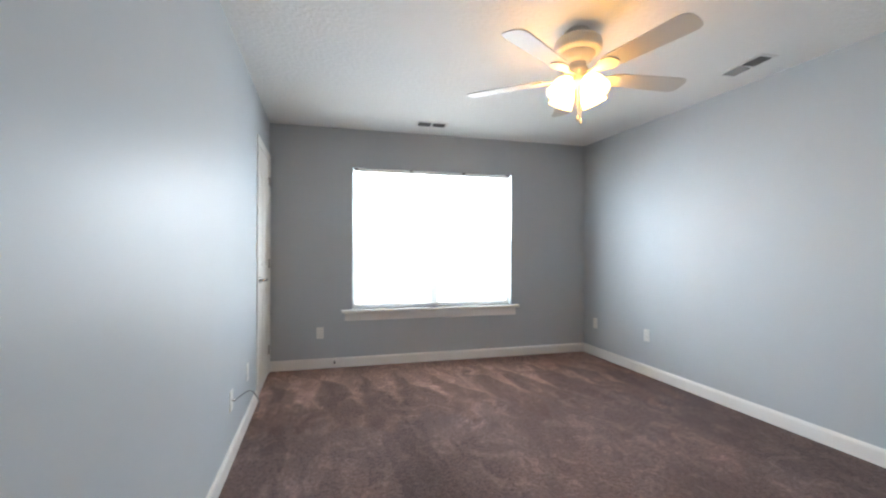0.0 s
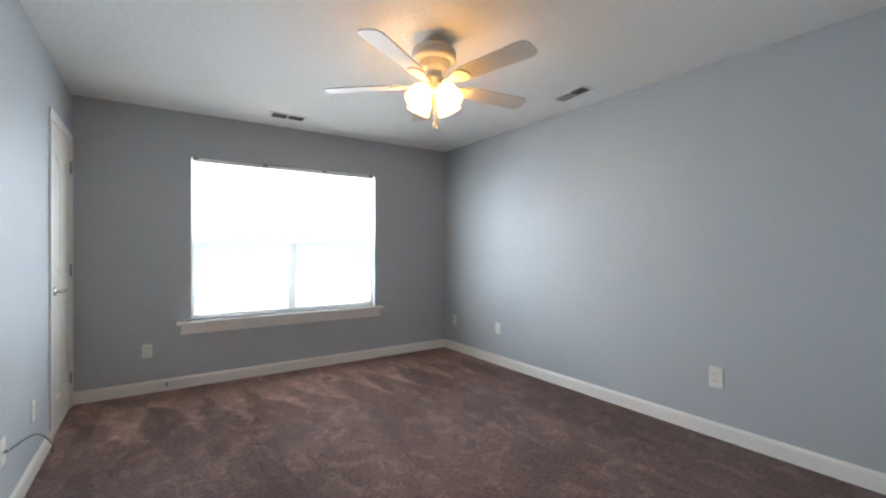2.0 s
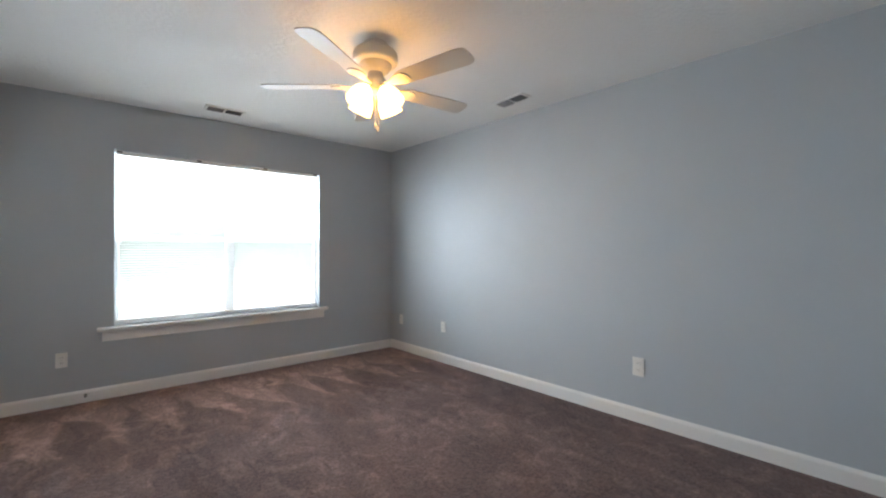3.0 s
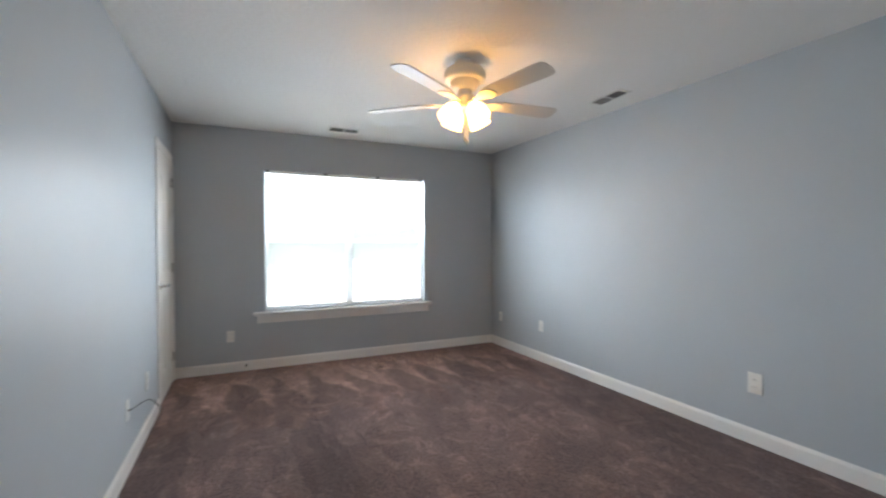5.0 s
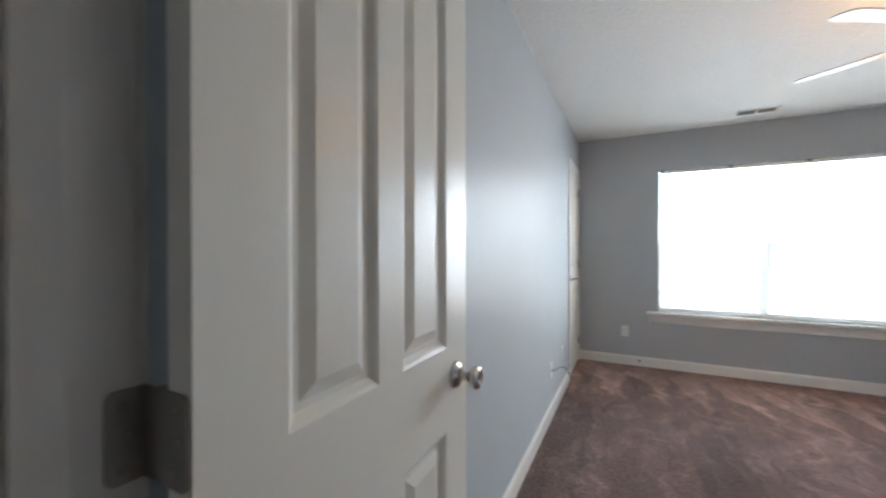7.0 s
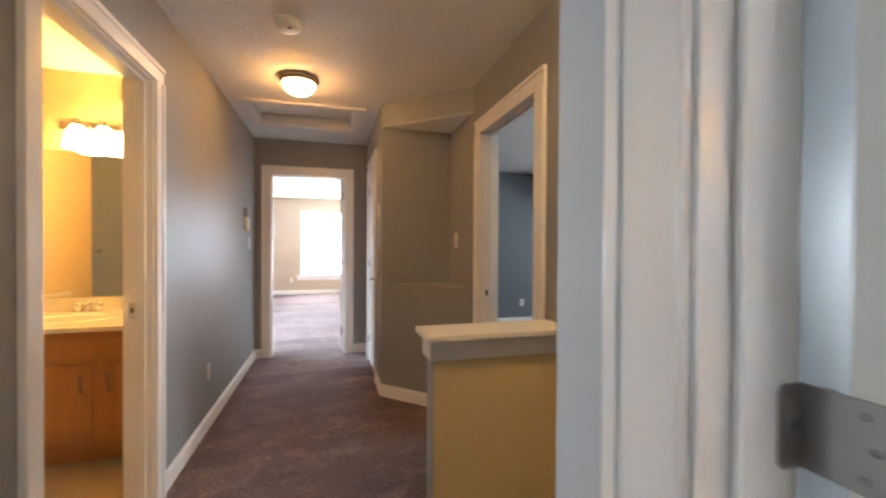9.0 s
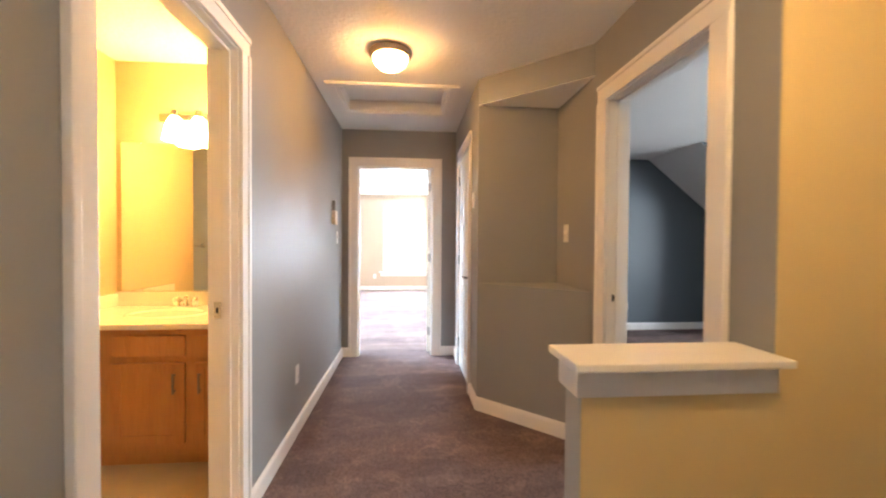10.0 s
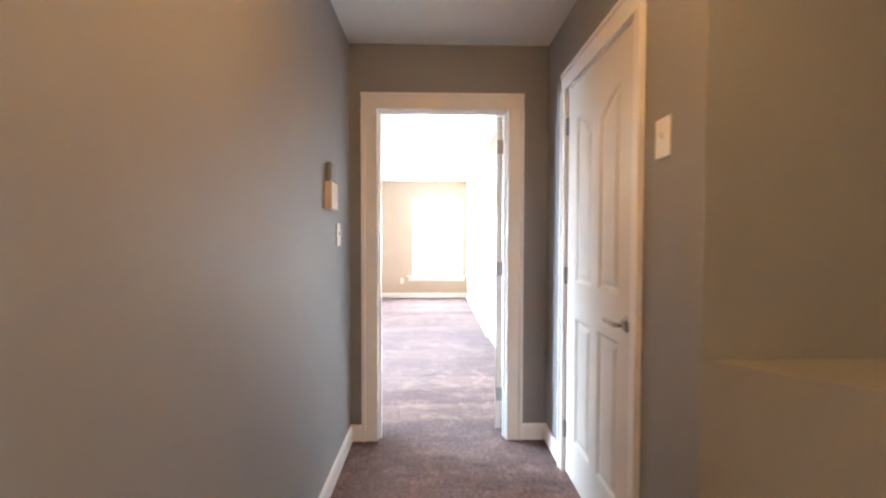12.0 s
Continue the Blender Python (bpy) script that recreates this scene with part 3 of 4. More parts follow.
def casing_set(parent, w, y, side, head=2.04, width=0.10, left=True, right=True, deep=0.017, top=None):
    """Moulded casing round an opening from 0 to w, on a face at y that looks to side."""
    def strip(name, a, b, z0, z1):
        lo, hi = sorted((y, y + side * deep))
        bm = box(a, b, lo, hi, z0, z1, 0.004)
        if z1 - z0 > 0.5:
            outer = a if a < 0 else b - 0.022
            box(outer - 0.0015, outer + 0.0235, *sorted((y, y + side * deep * 1.4)), z0, z1, 0.004, bm)
        else:
            box(a - 0.0015, b + 0.0015, *sorted((y, y + side * deep * 1.4)), z1 - 0.022, z1 + 0.0015, 0.004, bm)
        return part(name, bm, WHITE, parent)
    if left:
        strip("casing", -width, -0.005, 0, head + 0.005)
    if right:
        strip("casing", w + 0.005, w + width, 0, head + 0.005)
    strip("head_casing", -width if left else 0, w + width if right else w, head + 0.005, head + (top or width))


def lining(parent, w, y0, y1, head=2.04, stop=None):
    """Jamb boards lining an opening from 0 to w between two wall faces."""
    part("jamb", box(-0.02, 0, y0, y1, 0, head + 0.02, 0.002), WHITE, parent)
    part("jamb", box(w, w + 0.02, y0, y1, 0, head + 0.02, 0.002), WHITE, parent)
    part("head_jamb", box(0, w, y0, y1, head, head + 0.02), WHITE, parent)
    if stop is not None:
        part("stop", box(0, 0.011, stop, stop + 0.034, 0, head, 0.002), WHITE, parent)
        part("stop", box(w - 0.011, w, stop, stop + 0.034, 0, head, 0.002), WHITE, parent)
        part("head_stop", box(0.011, w - 0.011, stop, stop + 0.034, head - 0.011, head, 0.002), WHITE, parent)


def doorway(name, p0, p1, thick, label, sides, width=0.10, stop=None, cut=(), deep=0.017, top=None):
    """A cased opening whose room face runs from p0 to p1, its body to the left. sides: -1 the room face, 1 the far one."""
    m, w = along(p0, p1)
    ob = thing(name, label, "door", kind="structure", at=m)
    lining(ob, w, 0.0, thick, stop=stop)
    for s in sides:
        casing_set(ob, w, 0.0 if s < 0 else thick, s, width=width, left="left" not in cut, right="right" not in cut, deep=deep, top=top)
    return ob, w


# bedroom doorway, its leaf open against the west wall
d1, w = doorway("door_1", (OPEN_L, HALL_FACE), (OPEN_R, HALL_FACE), 0.13, "white panelled bedroom door standing open against the wall", (-1, 1), width=0.108, stop=0.044, cut=())
leaf = part("leaf", leaf_mesh(0.665), DOOR_WHITE, d1, "white two-over-two moulded panel leaf with arched tops")
leaf.matrix_basis = Matrix.Translation((0.077, 0.142, 0)) @ Matrix.Rotation(radians(93.0), 4, "Z")
knob(leaf, 0.598, 0.972, -1, 0.0)
knob(leaf, 0.598, 0.972, 1, 0.035)
for z in (0.24, 1.08, 1.85):
    open_hinge(d1, z)

# closed closet door beside the bedroom window
ya, yb = 3.255, 3.905
d2, w = doorway("door_2", (lx(ya), ya), (lx(yb), yb), 0.15, "closed white closet door in the bedroom's corner", (-1,), width=0.07, deep=0.009)
leaf = part("leaf", leaf_mesh(w - 0.006), DOOR_WHITE, d2)
leaf.matrix_basis = Matrix.Translation((0.003, -0.003, 0))
knob(leaf, 0.06, 0.95, -1, 0.0, 1)
for z in (0.24, 1.065, 1.85):
    hinge(d2, Matrix.Translation((w - 0.004, -0.006, z)))

# closed hall closet door
d3, w = doorway("door_3", (-3.84, YC), (-3.12, YC), 0.11, "closed white panelled hall closet door", (-1,), width=0.062, top=0.105)
leaf = part("leaf", leaf_mesh(w - 0.006), DOOR_WHITE, d3)
leaf.matrix_basis = Matrix.Translation((0.003, 0.004, 0))
knob(leaf, w - 0.055, 0.945, -1, 0.0, -1)
for z in (0.24, 1.065, 1.85):
    hinge(d3, Matrix.Translation((0.004, -0.001, z)))

# master doorway, leaf swung past square into the room
d4, w = doorway("door_4", (XM, -1.642), (XM, -0.85), 0.11, "white cased doorway with its door swung inwards", (-1, 1), width=0.102, stop=0.03)
leaf = part("leaf", leaf_mesh(0.75), DOOR_WHITE, d4)
leaf.matrix_basis = Matrix.Translation((w - 0.01, 0.122, 0)) @ Matrix.Rotation(radians(80), 4, "Z")
knob(leaf, 0.69, 0.95, 1, 0.035)
for z in (0.24, 1.065, 1.85):
    hinge(d4, Matrix.Translation((w - 0.004, 0.114, z)) @ Matrix.Rotation(radians(180), 4, "Z"))
    part("hinge_plate", box(w - 0.043, w - 0.012, 0.1135, 0.1165, z - 0.0445, z + 0.0445, 0.001), HINGE, d4, "dark steel hinge plate on the leaf's edge")

# bathroom doorway, leaf folded back inside
d5, w = doorway("door_5", (-0.80, YH), (-1.582, YH), 0.111, "white cased bathroom doorway with an open door", (-1, 1), width=0.083, stop=0.03)
leaf = part("leaf", leaf_mesh(0.74), DOOR_WHITE, d5)
leaf.matrix_basis = Matrix.Translation((-0.01, 0.135, 0)) @ Matrix.Rotation(radians(88), 4, "Z")
knob(leaf, 0.68, 0.95, -1, 0.0)
part("strike_plate", box(w - 0.0015, w + 0.001, 0.072, 0.100, 0.915, 0.985, 0.001), NICKEL, d5, "satin nickel strike plate")
part("latch_hole", box(w - 0.003, w - 0.0005, 0.082, 0.091, 0.938, 0.962), DARK, d5)

# blue room doorway
d6, w = doorway("door_6", (-1.99, YN), (-1.225, YN), 0.112, "white cased doorway into the blue room", (-1, 1), width=0.105, stop=0.05)
part("strike_plate", box(-0.001, 0.0015, 0.03, 0.056, 0.915, 0.955, 0.001), NICKEL, d6, "satin nickel strike plate")
part("latch_hole", box(0.0005, 0.003, 0.038, 0.048, 0.927, 0.943), DARK, d6)

# open doorway into the south room
d7, w = doorway("door_7", (0.25, YH), (-0.42, YH), 0.110, "white cased open doorway on the landing", (-1, 1), width=0.09, stop=0.05)

# closet door in the master bedroom
d8, w = doorway("door_8", (-6.76, YR), (-6.05, YR), 0.1, "closed white closet door in the master bedroom", (-1,), width=0.08)
leaf = part("leaf", leaf_mesh(w - 0.006), DOOR_WHITE, d8)
leaf.matrix_basis = Matrix.Translation((0.003, 0.01, 0))

# ---- windows ----


def window(name, m, w, z0, z1, label, mullion=True, sill=True):
    """Room face at y = 0, opening from 0 to w; the frame stands back in the wall."""
    ob = thing(name, label, "window", kind="structure", at=m)
    y0, y1 = 0.07, 0.125
    for a, b, c, d in ((0, 0.035, z0, z1), (w - 0.035, w, z0, z1), (0.035, w - 0.035, z0, z0 + 0.045), (0.035, w - 0.035, z1 - 0.04, z1)):
        part("window_frame", box(a, b, y0, y1, c, d, 0.003), VINYL, ob, "white vinyl frame")
    halves = [(0.035, w / 2 - 0.04), (w / 2 + 0.04, w - 0.035)] if mullion else [(0.035, w - 0.035)]
    if mullion:
        part("mullion", box(w / 2 - 0.04, w / 2 + 0.04, y0 - 0.005, y1, z0 + 0.045, z1 - 0.04, 0.003), VINYL, ob)
    mid = (z0 + z1) / 2
    for a, b in halves:
        part("meeting_rail", box(a, b, y0 + 0.008, y1 - 0.01, mid - 0.02, mid + 0.02, 0.003), VINYL, ob)
        for c, d, y in ((z0 + 0.045, mid - 0.02, y0 + 0.022), (mid + 0.02, z1 - 0.04, y0 + 0.04)):
            p = part("pane", box(a, b, y, y + 0.004, c, d), GLASS, ob)
            p.visible_shadow = False
    if sill:
        part("window_sill", box(-0.107, w + 0.078, -0.062, 0.07, z0 - 0.03, z0, 0.006), WHITE, ob, "white painted wooden stool")
        part("apron", box(-0.075, w + 0.05, -0.018, 0, z0 - 0.115, z0 - 0.03, 0.004), WHITE, ob)
    return ob


window("window_1", Matrix.Translation((0.795, 4.0, 0)), 1.76, 0.585, 2.05, "double vinyl window with a white sill, blown out by daylight")
window("window_2", Matrix.Translation((XF, -1.75, 0)) @ Matrix.Rotation(radians(90), 4, "Z"), 1.05, 0.47, 2.12, "white vinyl window filled with daylight", False)
window("window_4", Matrix.Translation((0.95, -4.6, 0)) @ Matrix.Rotation(radians(180), 4, "Z"), 1.5, 0.65, 2.15, "white vinyl window of the south room")
# window_5 is out of view, added to go with the carpet's extra lamp
window("window_5", Matrix.Translation((-5.8, -4.6, 0)) @ Matrix.Rotation(radians(180), 4, "Z"), 1.6, 0.55, 2.05, "added white vinyl side window, unseen in the master bedroom")
window("window_3", Matrix.Translation((-2.65, 4.9, 0)), 1.4, 0.7, 2.1, "white vinyl window of the blue room")


def slat_mesh(w):
    bm = bmesh.new()
    rows = []
    for k in range(5):
        u = k / 4 - 0.5
        z = 0.003 * (1 - 4 * u * u) + u * 0.004
        rows.append([bm.verts.new((x, u * 0.025, z)) for x in (0, w)])
    for a, b in zip(rows, rows[1:]):
        bm.faces.new((a[0], a[1], b[1], b[0]))
    bmesh.ops.solidify(bm, geom=bm.faces[:], thickness=0.0006)
    return finish(bm)


blind = thing("window_blind", "lowered white mini-blind with open slats in the window", "blind", at=Matrix.Translation((0.81, 4.032, 0)))
part("headrail", box(0, 1.73, -0.018, 0.018, 2.012, 2.046, 0.003), SLAT, blind, "white metal headrail")
for x in (0.02, 0.60, 1.18, 1.70):
    part("bracket", box(x - 0.02, x + 0.02, -0.022, 0.02, 2.03, 2.049, 0.002), GREY_PLASTIC, blind, "grey metal bracket")
first = part("slat", slat_mesh(1.73), SLAT, blind)
first.location = (0, 0, 0.64)
for k in range(1, 64):
    s = first.copy()
    scene.collection.objects.link(s)
    s.location = (0, 0, 0.64 + k * 0.0215)
for x in (0.2, 0.865, 1.53):
    part("ladder_cord", lathe([(0.0012, 0.62), (0.0012, 2.02)], 6, Matrix.Translation((x, -0.014, 0))), SLAT, blind)
part("bottom_rail", box(0, 1.73, -0.013, 0.013, 0.612, 0.628, 0.004), SLAT, blind)

solid("backdrop", box(-22, 26, 24, 24.1, -8, 16), BACKDROP, "hazy bright trees and sky outside", "backdrop")

# ---- ceiling fan ----


def blade_mesh():
    shape = [(0.19, -0.045), (0.24, -0.058), (0.60, -0.069), (0.635, -0.066), (0.654, -0.054), (0.663, -0.035), (0.666, 0.0), (0.663, 0.035), (0.654, 0.054), (0.635, 0.066), (0.60, 0.069), (0.24, 0.058), (0.19, 0.045)]
    bm = prism(shape, -0.003, 0.003, Matrix.Rotation(radians(-11), 4, "X"))
    bmesh.ops.bevel(bm, geom=[e for e in bm.edges if abs(e.verts[0].co.z - e.verts[1].co.z) < 0.02], offset=0.0015, segments=1, affect="EDGES")
    return bm


def iron_mesh():
    pts = [(0.07, -0.018), (0.12, -0.016), (0.16, -0.03), (0.20, -0.05), (0.24, -0.045), (0.262, -0.02), (0.267, 0), (0.262, 0.02), (0.24, 0.045), (0.20, 0.05), (0.16, 0.03), (0.12, 0.016), (0.07, 0.018)]
    return prism(pts, -0.010, -0.004, Matrix.Rotation(radians(-11), 4, "X"))


def ceiling_fan(m, lit, label):
    fan = thing("ceiling_fan", label, "ceiling fan", at=m)
    part("canopy", lathe([(0, -0.018), (0.066, -0.018), (0.071, -0.024), (0.066, -0.030), (0.061, -0.035), (0.061, -0.052), (0.066, -0.057)], 40), FAN_WHITE, fan)
    part("motor_housing", lathe([(0.06, -0.054), (0.092, -0.059), (0.116, -0.068), (0.127, -0.080), (0.131, -0.094), (0.131, -0.124), (0.127, -0.135), (0.116, -0.142), (0.094, -0.145)], 48), FAN_WHITE, fan)
    part("vent_ring", lathe([(0.096, -0.144), (0.091, -0.150), (0.076, -0.183), (0.062, -0.196), (0, -0.197)], 48), FAN_WHITE, fan)
    rib = box(-0.004, 0.004, -0.005, 0.005, -0.018, 0.018, 0.001)
    rib_me = None
    for k in range(30):
        a = 2 * math.pi * k / 30
        mm = Matrix.Rotation(a, 4, "Z") @ Matrix.Translation((0.083, 0, -0.166)) @ Matrix.Rotation(radians(32), 4, "Y")
        if rib_me is None:
            ob = part("vent_rib", rib, FAN_WHITE, fan)
            rib_me = ob.data
        else:
            ob = new("vent_rib", rib_me)
            ob.parent = fan
        ob.matrix_basis = mm
    part("light_fitter", lathe([(0.045, -0.194), (0.047, -0.220), (0.058, -0.230), (0.058, -0.250), (0.05, -0.260), (0.052, -0.300), (0.06, -0.310), (0.045, -0.330), (0.0, -0.335)], 36), FAN_WHITE, fan)
    blade_me = iron_me = None
    for k in range(5):
        mm = Matrix.Rotation(radians(-4 + 72 * k), 4, "Z") @ Matrix.Translation((0, 0, -0.272)) 
        if blade_me is None:
            b = part("blade", blade_mesh(), FAN_WHITE, fan, "white blade with rounded tip")
            i = part("blade_iron", iron_mesh(), FAN_WHITE, b)
            blade_me, iron_me = b.data, i.data
        else:
            b = tagged(new("blade", blade_me), "white blade with rounded tip")
            b.parent = fan
            i = new("blade_iron", iron_me)
            i.parent = b
        b.matrix_basis = mm
    shade_me = arm_me = None
    for k in range(4):
        mm = Matrix.Rotation(radians(14 + 90 * k), 4, "Z")
        tilt = mm @ Matrix.Translation((0.056, 0, -0.278)) @ Matrix.Rotation(radians(-34), 4, "Y")
        if shade_me is None:
            a = part("lamp_holder", lathe([(0, 0.0), (0.022, 0.0), (0.027, -0.02), (0.027, -0.045)], 24), FAN_WHITE, fan)
            s = part("shade", lathe([(0.026, -0.028), (0.038, -0.042), (0.056, -0.07), (0.064, -0.10), (0.066, -0.13), (0.071, -0.146), (0.069, -0.146), (0.063, -0.128), (0.061, -0.10), (0.052, -0.07), (0.034, -0.042), (0.022, -0.031)], 36), SHADE_LIT if lit else COOL_LIT, a, "lit frosted glass bell shade")
            arm_me, shade_me = a.data, s.data
        else:
            a = new("lamp_holder", arm_me)
            a.parent = fan
            s = tagged(new("shade", shade_me), "lit frosted glass bell shade")
            s.parent = a
        a.matrix_basis = tilt
    for x, y, drop in ((0.007, -0.02, -0.512), (-0.007, -0.012, -0.492)):
        part("pull_chain", lathe([(0.0022, -0.325), (0.0022, drop)], 6, Matrix.Translation((x, y, 0))), FAN_WHITE, fan)
        part("pull_bob", lathe([(0, drop + 0.004), (0.006, drop - 0.006), (0.009, drop - 0.02), (0.006, drop - 0.034), (0, drop - 0.036)], 14, Matrix.Translation((x, y, 0))), FAN_WHITE, fan)
    return fan


ceiling_fan(pose(1.98, 1.78, H + 0.018), True, "white five-blade ceiling fan with four lit glass shades")
ceiling_fan(pose(-6.91, -2.55, H + 0.018, 0, 0, 5), False, "white ceiling fan in the master bedroom")

# ---- ceiling fixtures ----


def ceiling_vent(m, w, d, label):
    ob = thing("ceiling_vent", label, "vent", at=m, group="ceiling vents")
    part("backing", box(-w / 2 + 0.02, w / 2 - 0.02, -d / 2 + 0.02, d / 2 - 0.02, -0.002, -0.001), DUCT, ob)
    for a, b, c, e in ((-w / 2, w / 2, -d / 2, -d / 2 + 0.022), (-w / 2, w / 2, d / 2 - 0.022, d / 2), (-w / 2, -w / 2 + 0.022, -d / 2 + 0.022, d / 2 - 0.022), (w / 2 - 0.022, w / 2, -d / 2 + 0.022, d / 2 - 0.022), (-0.006, 0.006, -d / 2 + 0.022, d / 2 - 0.022)):
        part("frame", box(a, b, c, e, -0.007, 0, 0.002), PLASTIC, ob)
    me = None
    n = 7
    for half_side in (-1, 1):
        for k in range(n):
            y = -d / 2 + 0.028 + (d - 0.056) * k / (n - 1)
            if me is None:
                s = part("slat", box(-(w / 4 - 0.018), w / 4 - 0.018, -0.0005, 0.0005, -0.006, 0.006), GREY_PLASTIC, ob)
                me = s.data
            else:
                s = new("slat", me)
                s.parent = ob
            s.matrix_basis = Matrix.Translation((half_side * (w / 4 - 0.006), y, -0.007)) @ Matrix.Rotation(radians(-40 * half_side), 4, "X")
    return ob


ceiling_vent(pose(3.30, 1.87, H, 0, 0, 87), 0.32, 0.14, "white ceiling register with dark louvres by the long wall")
ceiling_vent(pose(1.545, 3.63, H), 0.31, 0.14, "white ceiling register with grey louvres over the window")

smoke = thing("smoke_detector", "round white smoke detector on the hall ceiling", "smoke detector", at=pose(-1.64, -1.22, H))
part("base", lathe([(0, 0), (0.07, 0), (0.07, -0.012), (0.066, -0.014)], 36), PLASTIC, smoke)
part("cover", lathe([(0.064, -0.012), (0.062, -0.03), (0.05, -0.042), (0.03, -0.046), (0, -0.047)], 36), PLASTIC, smoke)
part("test_button", lathe([(0, -0.05), (0.012, -0.05), (0.013, -0.045)], 18, Matrix.Translation((0.025, 0.01, 0.002))), GREY_PLASTIC, smoke)


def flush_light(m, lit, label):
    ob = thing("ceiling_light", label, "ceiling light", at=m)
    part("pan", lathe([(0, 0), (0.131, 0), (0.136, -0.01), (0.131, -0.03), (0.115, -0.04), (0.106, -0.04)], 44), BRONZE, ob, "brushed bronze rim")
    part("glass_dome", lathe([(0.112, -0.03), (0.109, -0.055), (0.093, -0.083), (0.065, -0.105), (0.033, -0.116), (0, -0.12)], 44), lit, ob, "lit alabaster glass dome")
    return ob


flush_light(pose(-2.39, -1.222, H), HALL_LIT, "flush ceiling light with a lit glass dome in the hall")
# added out of view to warm the tan wall and the guard wall's cap
flush_light(pose(-0.1, -0.35, H), STAIR_FILL, "added flush light with a lit dome, unseen over the stairs")
flush_light(pose(-2.93, 2.06, H), COOL_LIT, "flush ceiling light with a lit dome in the blue room")

# ---- plates on the walls (built looking to -y) ----


def plate_base(name, label, category, m, w=0.07, h=0.115):
    ob = thing(name, label, category, at=m, group="wall plates")
    part("plate", box(-w / 2, w / 2, -0.006, 0, -h / 2, h / 2, 0.0025), PLASTIC, ob)
    return ob


def outlet(m, label="white duplex outlet low on the wall", s=1.0):
    ob = plate_base("outlet", label, "outlet", m, 0.07 * s, 0.115 * s)
    for z in (-0.02 * s, 0.02 * s):
        face = part("socket", box(-0.017, 0.017, -0.009, -0.005, z - 0.014, z + 0.014, 0.003), PLASTIC, ob)
        for x in (-0.006, 0.006):
            part("slot", box(x - 0.0012, x + 0.0012, -0.0095, -0.0085, z - 0.003, z + 0.006), DARK, face)
    part("screw", lathe([(0.003, -0.0065), (0, -0.0072)], 10, Matrix.Rotation(radians(0), 4, "X")), NICKEL, ob)
    return ob


def switch(m, label="white toggle light switch on the wall"):
    ob = plate_base("light_switch", label, "light switch", m, 0.078, 0.122)
    part("toggle", box(-0.005, 0.005, -0.02, -0.004, -0.004, 0.012, 0.002, m=Matrix.Rotation(radians(-12), 4, "X")), PLASTIC, ob)
    return ob


TILT = math.degrees(math.atan(0.048))
outlet(pose(0.478, 4.0, 0.358))
outlet(pose(rx(3.79), 3.79, 0.37, 0, 0, -90))
outlet(pose(rx(3.04), 3.04, 0.385, 0, 0, -90 + TILT), "white telephone plate low on the long wall")
outlet(pose(rx(1.01), 1.01, 0.392, 0, 0, -90 + TILT), "white duplex outlet on the long wall", 1.15)
outlet(pose(lx(2.78), 2.78, 0.356, 0, 0, 90 + TILT))
cable_plate = plate_base("cable_plate", "white wall plate with a black cable", "wall plate", pose(lx(2.26), 2.26, 0.348, 0, 0, 90 + TILT))
part("connector", lathe([(0.006, 0.0), (0.006, 0.014), (0, 0.014)], 14, Matrix.Translation((0, -0.005, 0)) @ Matrix.Rotation(radians(90), 4, "X")), NICKEL, cable_plate)
outlet(pose(-2.463, YH, 0.385, 0, 0, 180), "white duplex outlet low on the hall wall")
switch(pose(-3.89, YH, 1.28, 0, 0, 180))
switch(pose(-2.945, YC, 1.572), "white light switch beside the closet door")
switch(pose(-2.577, YN, 1.31), "white light switch inside the niche")
outlet(pose(XF, -1.97, 0.353, 0, 0, 90))
outlet(pose(-4.64, YK, 0.371), "white duplex outlet on the deep blue wall")
outlet(pose(XB, 2.0, 0.34, 0, 0, 90), "white duplex outlet on the far blue wall")

stop = thing("door_stop", "small dark door stop on the baseboard", "door stop", at=pose(0.62, 3.986, 0.06))
part("base", lathe([(0, 0), (0.012, 0), (0.012, 0.004), (0.006, 0.01), (0.006, 0.03), (0.009, 0.032), (0.009, 0.044), (0, 0.046)], 16, Matrix.Rotation(radians(90), 4, "X")), GREY_PLASTIC, stop)

# cable from the plate down behind the closet casing
curve = bpy.data.curves.new("cable", "CURVE")
curve.dimensions, curve.bevel_depth, curve.bevel_resolution = "3D", 0.0032, 3
sp = curve.splines.new("BEZIER")
path = [(lx(2.26) + 0.02, 2.26, 0.348), (lx(2.45) + 0.05, 2.45, 0.328), (lx(2.65) + 0.05, 2.65, 0.265), (lx(2.84) + 0.045, 2.84, 0.175), (lx(3.0) + 0.04, 3.0, 0.085), (lx(3.07) + 0.035, 3.07, 0.022), (lx(2.98) + 0.04, 2.96, 0.006)]
sp.bezier_points.add(len(path) - 1)
for p, c in zip(sp.bezier_points, path):
    p.co, p.handle_left_type, p.handle_right_type = c, "AUTO", "AUTO"
curve.materials.append(CABLE)
tagged(new("cable", curve), "thin black coaxial cable hanging from a wall plate", "cable")

thermo = thing("thermostat", "beige thermostat box with a grey cover above it", "thermostat", at=pose(-3.69, YH, 1.50, 0, 0, 180))
part("body", box(-0.06, 0.06, -0.035, 0, -0.10, 0.03, 0.006), BEIGE_PLASTIC, thermo)
part("dial_cover", box(-0.045, 0.045, -0.03, 0, 0.032, 0.125, 0.012), GREY_PLASTIC, thermo, "grey plastic cover")

# ---- bathroom things ----
vanity = thing("vanity_cabinet", "maple vanity cabinet with raised doors and drawers", "cabinet")
XV, ZC = -2.075, 0.80
part("body", box(-2.69, XV, -3.055, -1.935, 0.10, ZC - 0.03), WOOD, vanity)
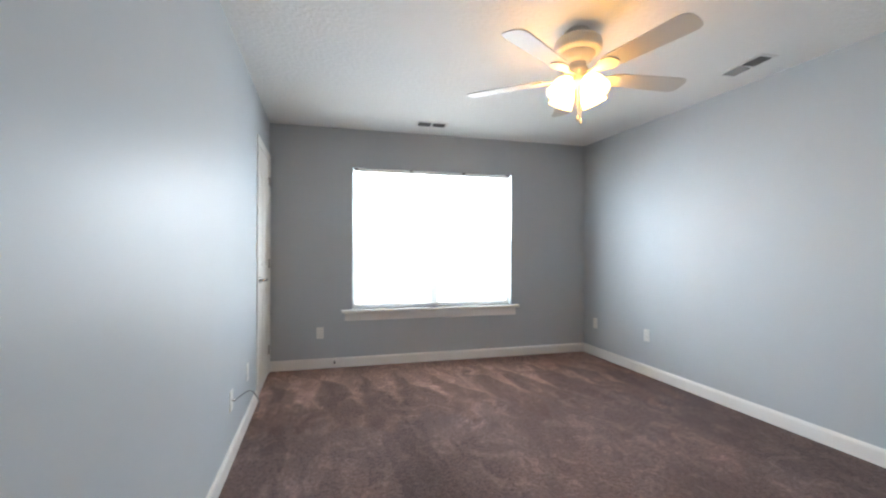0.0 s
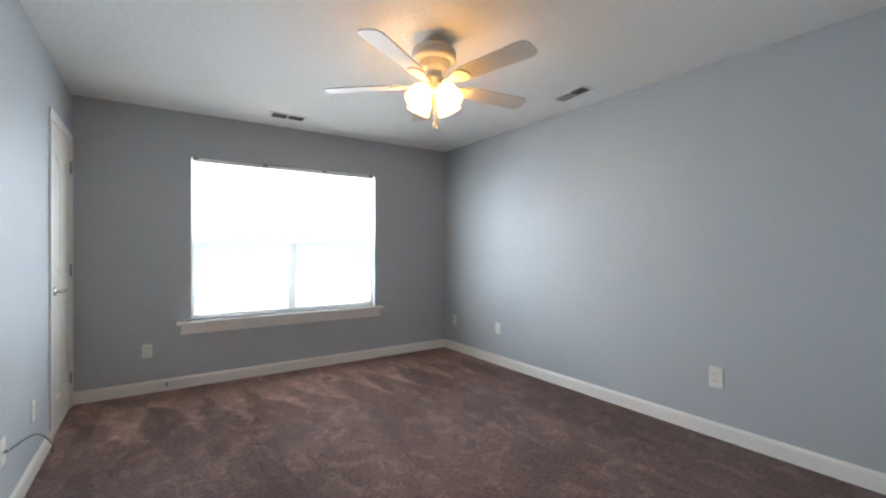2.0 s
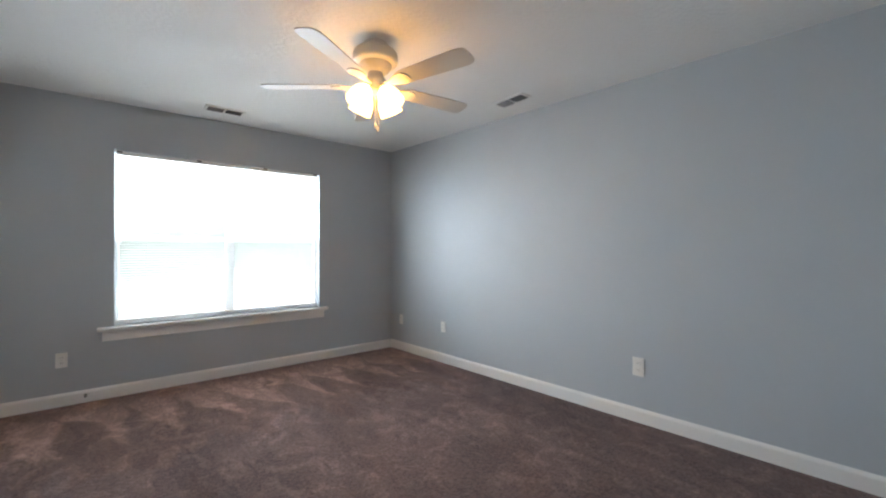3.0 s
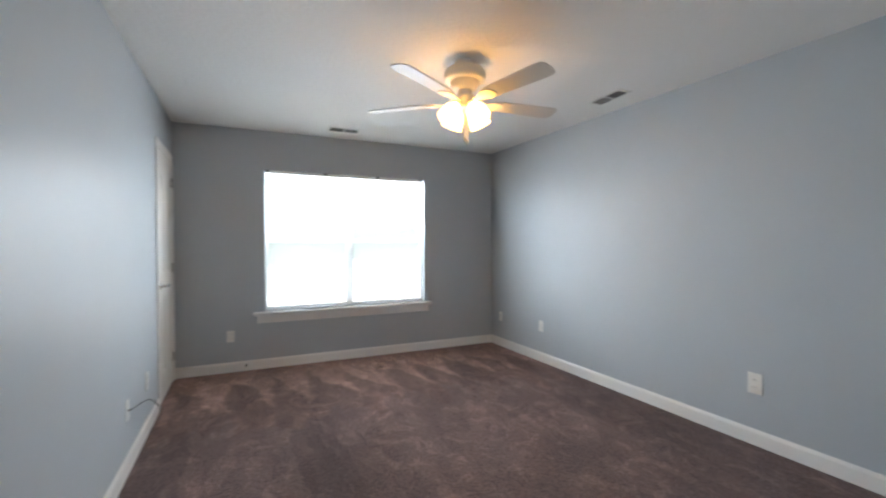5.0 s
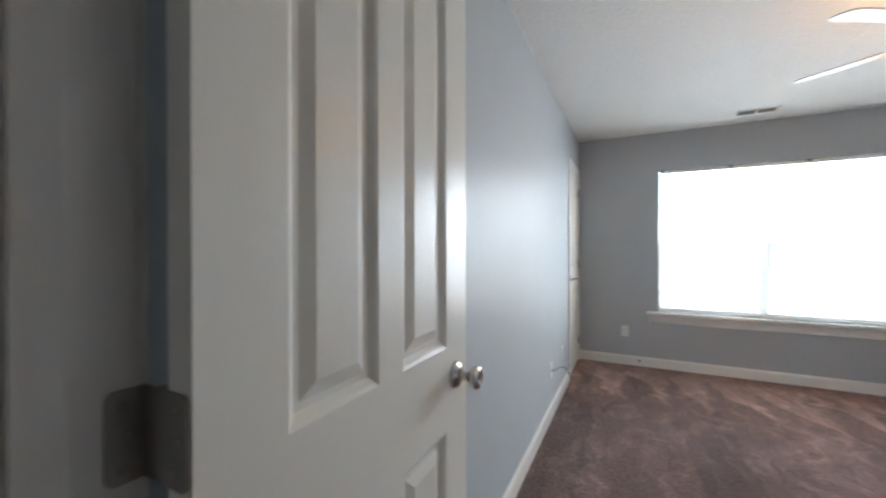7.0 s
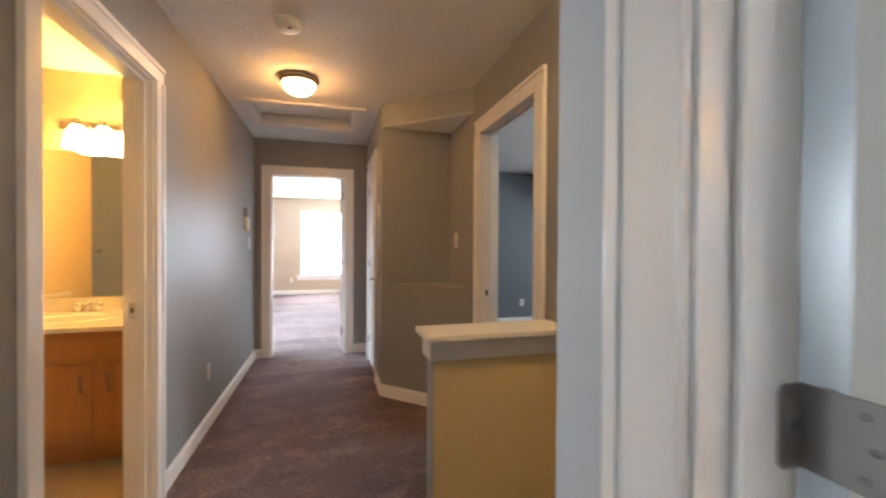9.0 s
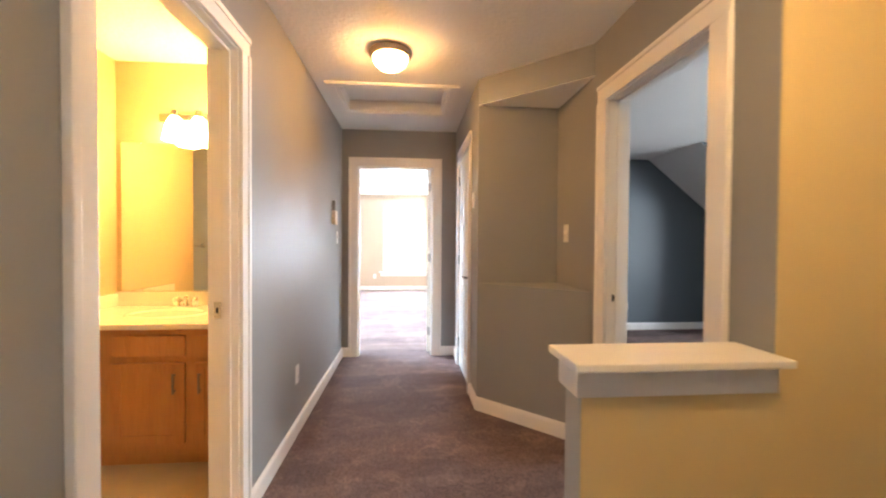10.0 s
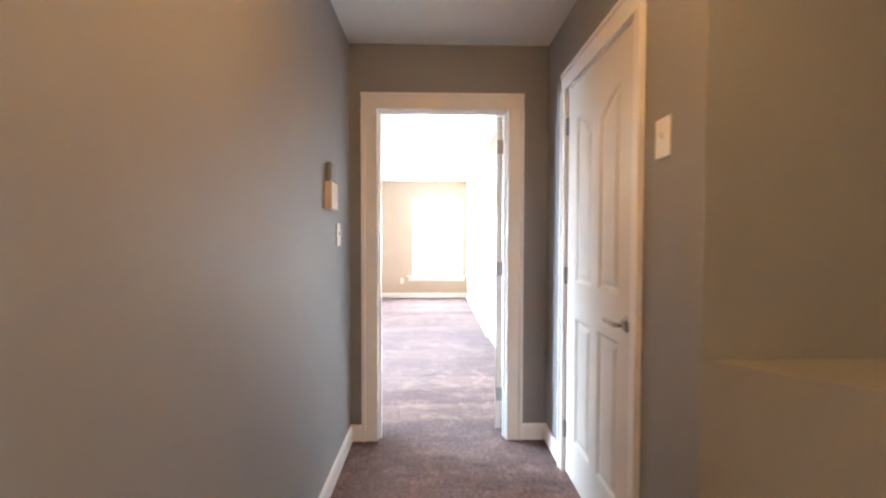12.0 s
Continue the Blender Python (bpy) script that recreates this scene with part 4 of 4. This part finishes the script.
part("toe_kick", box(-2.69, XV - 0.075, -3.055, -1.935, 0.004, 0.10), WOOD, vanity)


def vanity_front(name, y0, y1, z0, z1, handle=None):
    ob = part(name, box(XV, XV + 0.014, y0, y1, z0, z1, 0.004), WOOD, vanity)
    if z1 - z0 > 0.2:
        bm = bmesh.new()
        for a, b, c, d in ((y0, y0 + 0.05, z0, z1), (y1 - 0.05, y1, z0, z1), (y0 + 0.05, y1 - 0.05, z0, z0 + 0.05), (y0 + 0.05, y1 - 0.05, z1 - 0.05, z1)):
            box(XV + 0.0145, XV + 0.021, a, b, c, d, 0.002, bm)
        part("door_frame", bm, WOOD, ob)
    if handle:
        hy, hz = handle
        bm = bmesh.new()
        for s in (-1, 1):
            lathe([(0.005, 0), (0.004, 0.02), (0, 0.022)], 10, Matrix.Translation((XV + 0.02, hy, hz + s * 0.042)) @ Matrix.Rotation(radians(90), 4, "Y"), bm)
        box(XV + 0.038, XV + 0.046, hy - 0.006, hy + 0.006, hz - 0.055, hz + 0.055, 0.004, bm)
        part("handle", bm, BRONZE, ob, "antique bronze pull")


vanity_front("door", -2.66, -2.29, 0.155, 0.59, (-2.335, 0.485))
vanity_front("door", -3.04, -2.735, 0.155, 0.59, (-2.77, 0.485))
vanity_front("door", -2.235, -1.95, 0.155, 0.59, (-2.205, 0.485))
vanity_front("drawer", -2.66, -2.29, 0.622, 0.735)
vanity_front("drawer", -3.04, -2.735, 0.622, 0.735)
vanity_front("drawer", -2.235, -1.95, 0.622, 0.735)

top = thing("countertop", "cream cultured-marble vanity top with moulded basin", "countertop")
part("slab", box(-2.698, XV + 0.03, -3.058, -1.932, ZC - 0.03, ZC, 0.006), COUNTER, top)
part("backsplash", box(-2.698, -2.675, -3.058, -1.932, ZC, 0.895, 0.004), COUNTER, top)
part("side_splash", box(-2.674, XV + 0.02, -3.058, -3.036, ZC, 0.885, 0.004), COUNTER, top)
part("basin_rim", lathe([(0.155, 0.0), (0.16, 0.006), (0.175, 0.007), (0.185, 0.001)], 40, Matrix.Translation((-2.36, -2.545, ZC)) @ Matrix.Diagonal((0.85, 1.25, 1, 1))), COUNTER, top)

faucet = thing("faucet", "chrome basin faucet with two handles", "faucet", at=pose(-2.56, -2.545, ZC, 0, 0, 0))
part("base", box(-0.025, 0.025, -0.08, 0.08, 0.0, 0.022, 0.008), PORCELAIN, faucet)
bm = lathe([(0.016, 0.02), (0.014, 0.07), (0.012, 0.08), (0, 0.085)], 18)
box(0.0, 0.12, -0.011, 0.011, 0.052, 0.07, 0.007, bm)
part("spout", bm, PORCELAIN, faucet)
for y in (-0.055, 0.055):
    part("handle", lathe([(0.02, 0.02), (0.022, 0.045), (0.026, 0.06), (0.018, 0.072), (0, 0.074)], 16, Matrix.Translation((0, y, 0))), PORCELAIN, faucet)

mirror = thing("wall_mirror", "frameless plate mirror above the vanity", "mirror", at=pose(-2.698, -2.485, 1.40))
part("glass", box(0, 0.006, -0.54, 0.54, -0.50, 0.497), MIRROR, mirror)
for y in (-0.42, 0.42):
    for z in (-0.497, 0.495):
        part("clip", box(0.0, 0.010, y - 0.012, y + 0.012, z - 0.008, z + 0.008, 0.002), PORCELAIN, mirror)

bath_light = thing("vanity_light", "vanity light bar with three lit glass shades", "wall light", at=pose(-2.70, -2.515, 2.065))
part("backplate", box(0, 0.022, -0.26, 0.26, -0.03, 0.03, 0.008), NICKEL, bath_light)
for y in (-0.12, 0.03, 0.18):
    bm = bmesh.new()
    box(0.02, 0.09, y - 0.008, y + 0.008, -0.008, 0.008, 0.003, bm)
    lathe([(0.02, 0.03), (0.026, 0.0), (0.024, -0.02)], 18, Matrix.Translation((0.09, y, 0.0)), bm)
    arm = part("arm", bm, NICKEL, bath_light)
    part("shade", lathe([(0.026, -0.012), (0.046, -0.045), (0.06, -0.09), (0.066, -0.13), (0.072, -0.165), (0.07, -0.168), (0.05, -0.15), (0, -0.15)], 28, Matrix.Translation((0.09, y, 0.0))), BATH_LIT, arm, "lit frosted glass shade")

towel_bar = thing("towel_bar", "chrome towel bar on the grey bathroom wall", "towel bar", at=pose(-0.72, -3.46, 1.18))
for y in (0.0, -0.46):
    part("post", lathe([(0, 0), (0.026, 0), (0.026, 0.006), (0.012, 0.012), (0.010, 0.05), (0.015, 0.056), (0.015, 0.074), (0, 0.076)], 20, Matrix.Translation((0, y, 0)) @ Matrix.Rotation(radians(-90), 4, "Y")), PORCELAIN, towel_bar)
part("bar", lathe([(0, 0), (0.008, 0), (0.008, 0.46), (0, 0.46)], 14, Matrix.Translation((-0.064, 0, 0)) @ Matrix.Rotation(radians(90), 4, "X")), PORCELAIN, towel_bar)
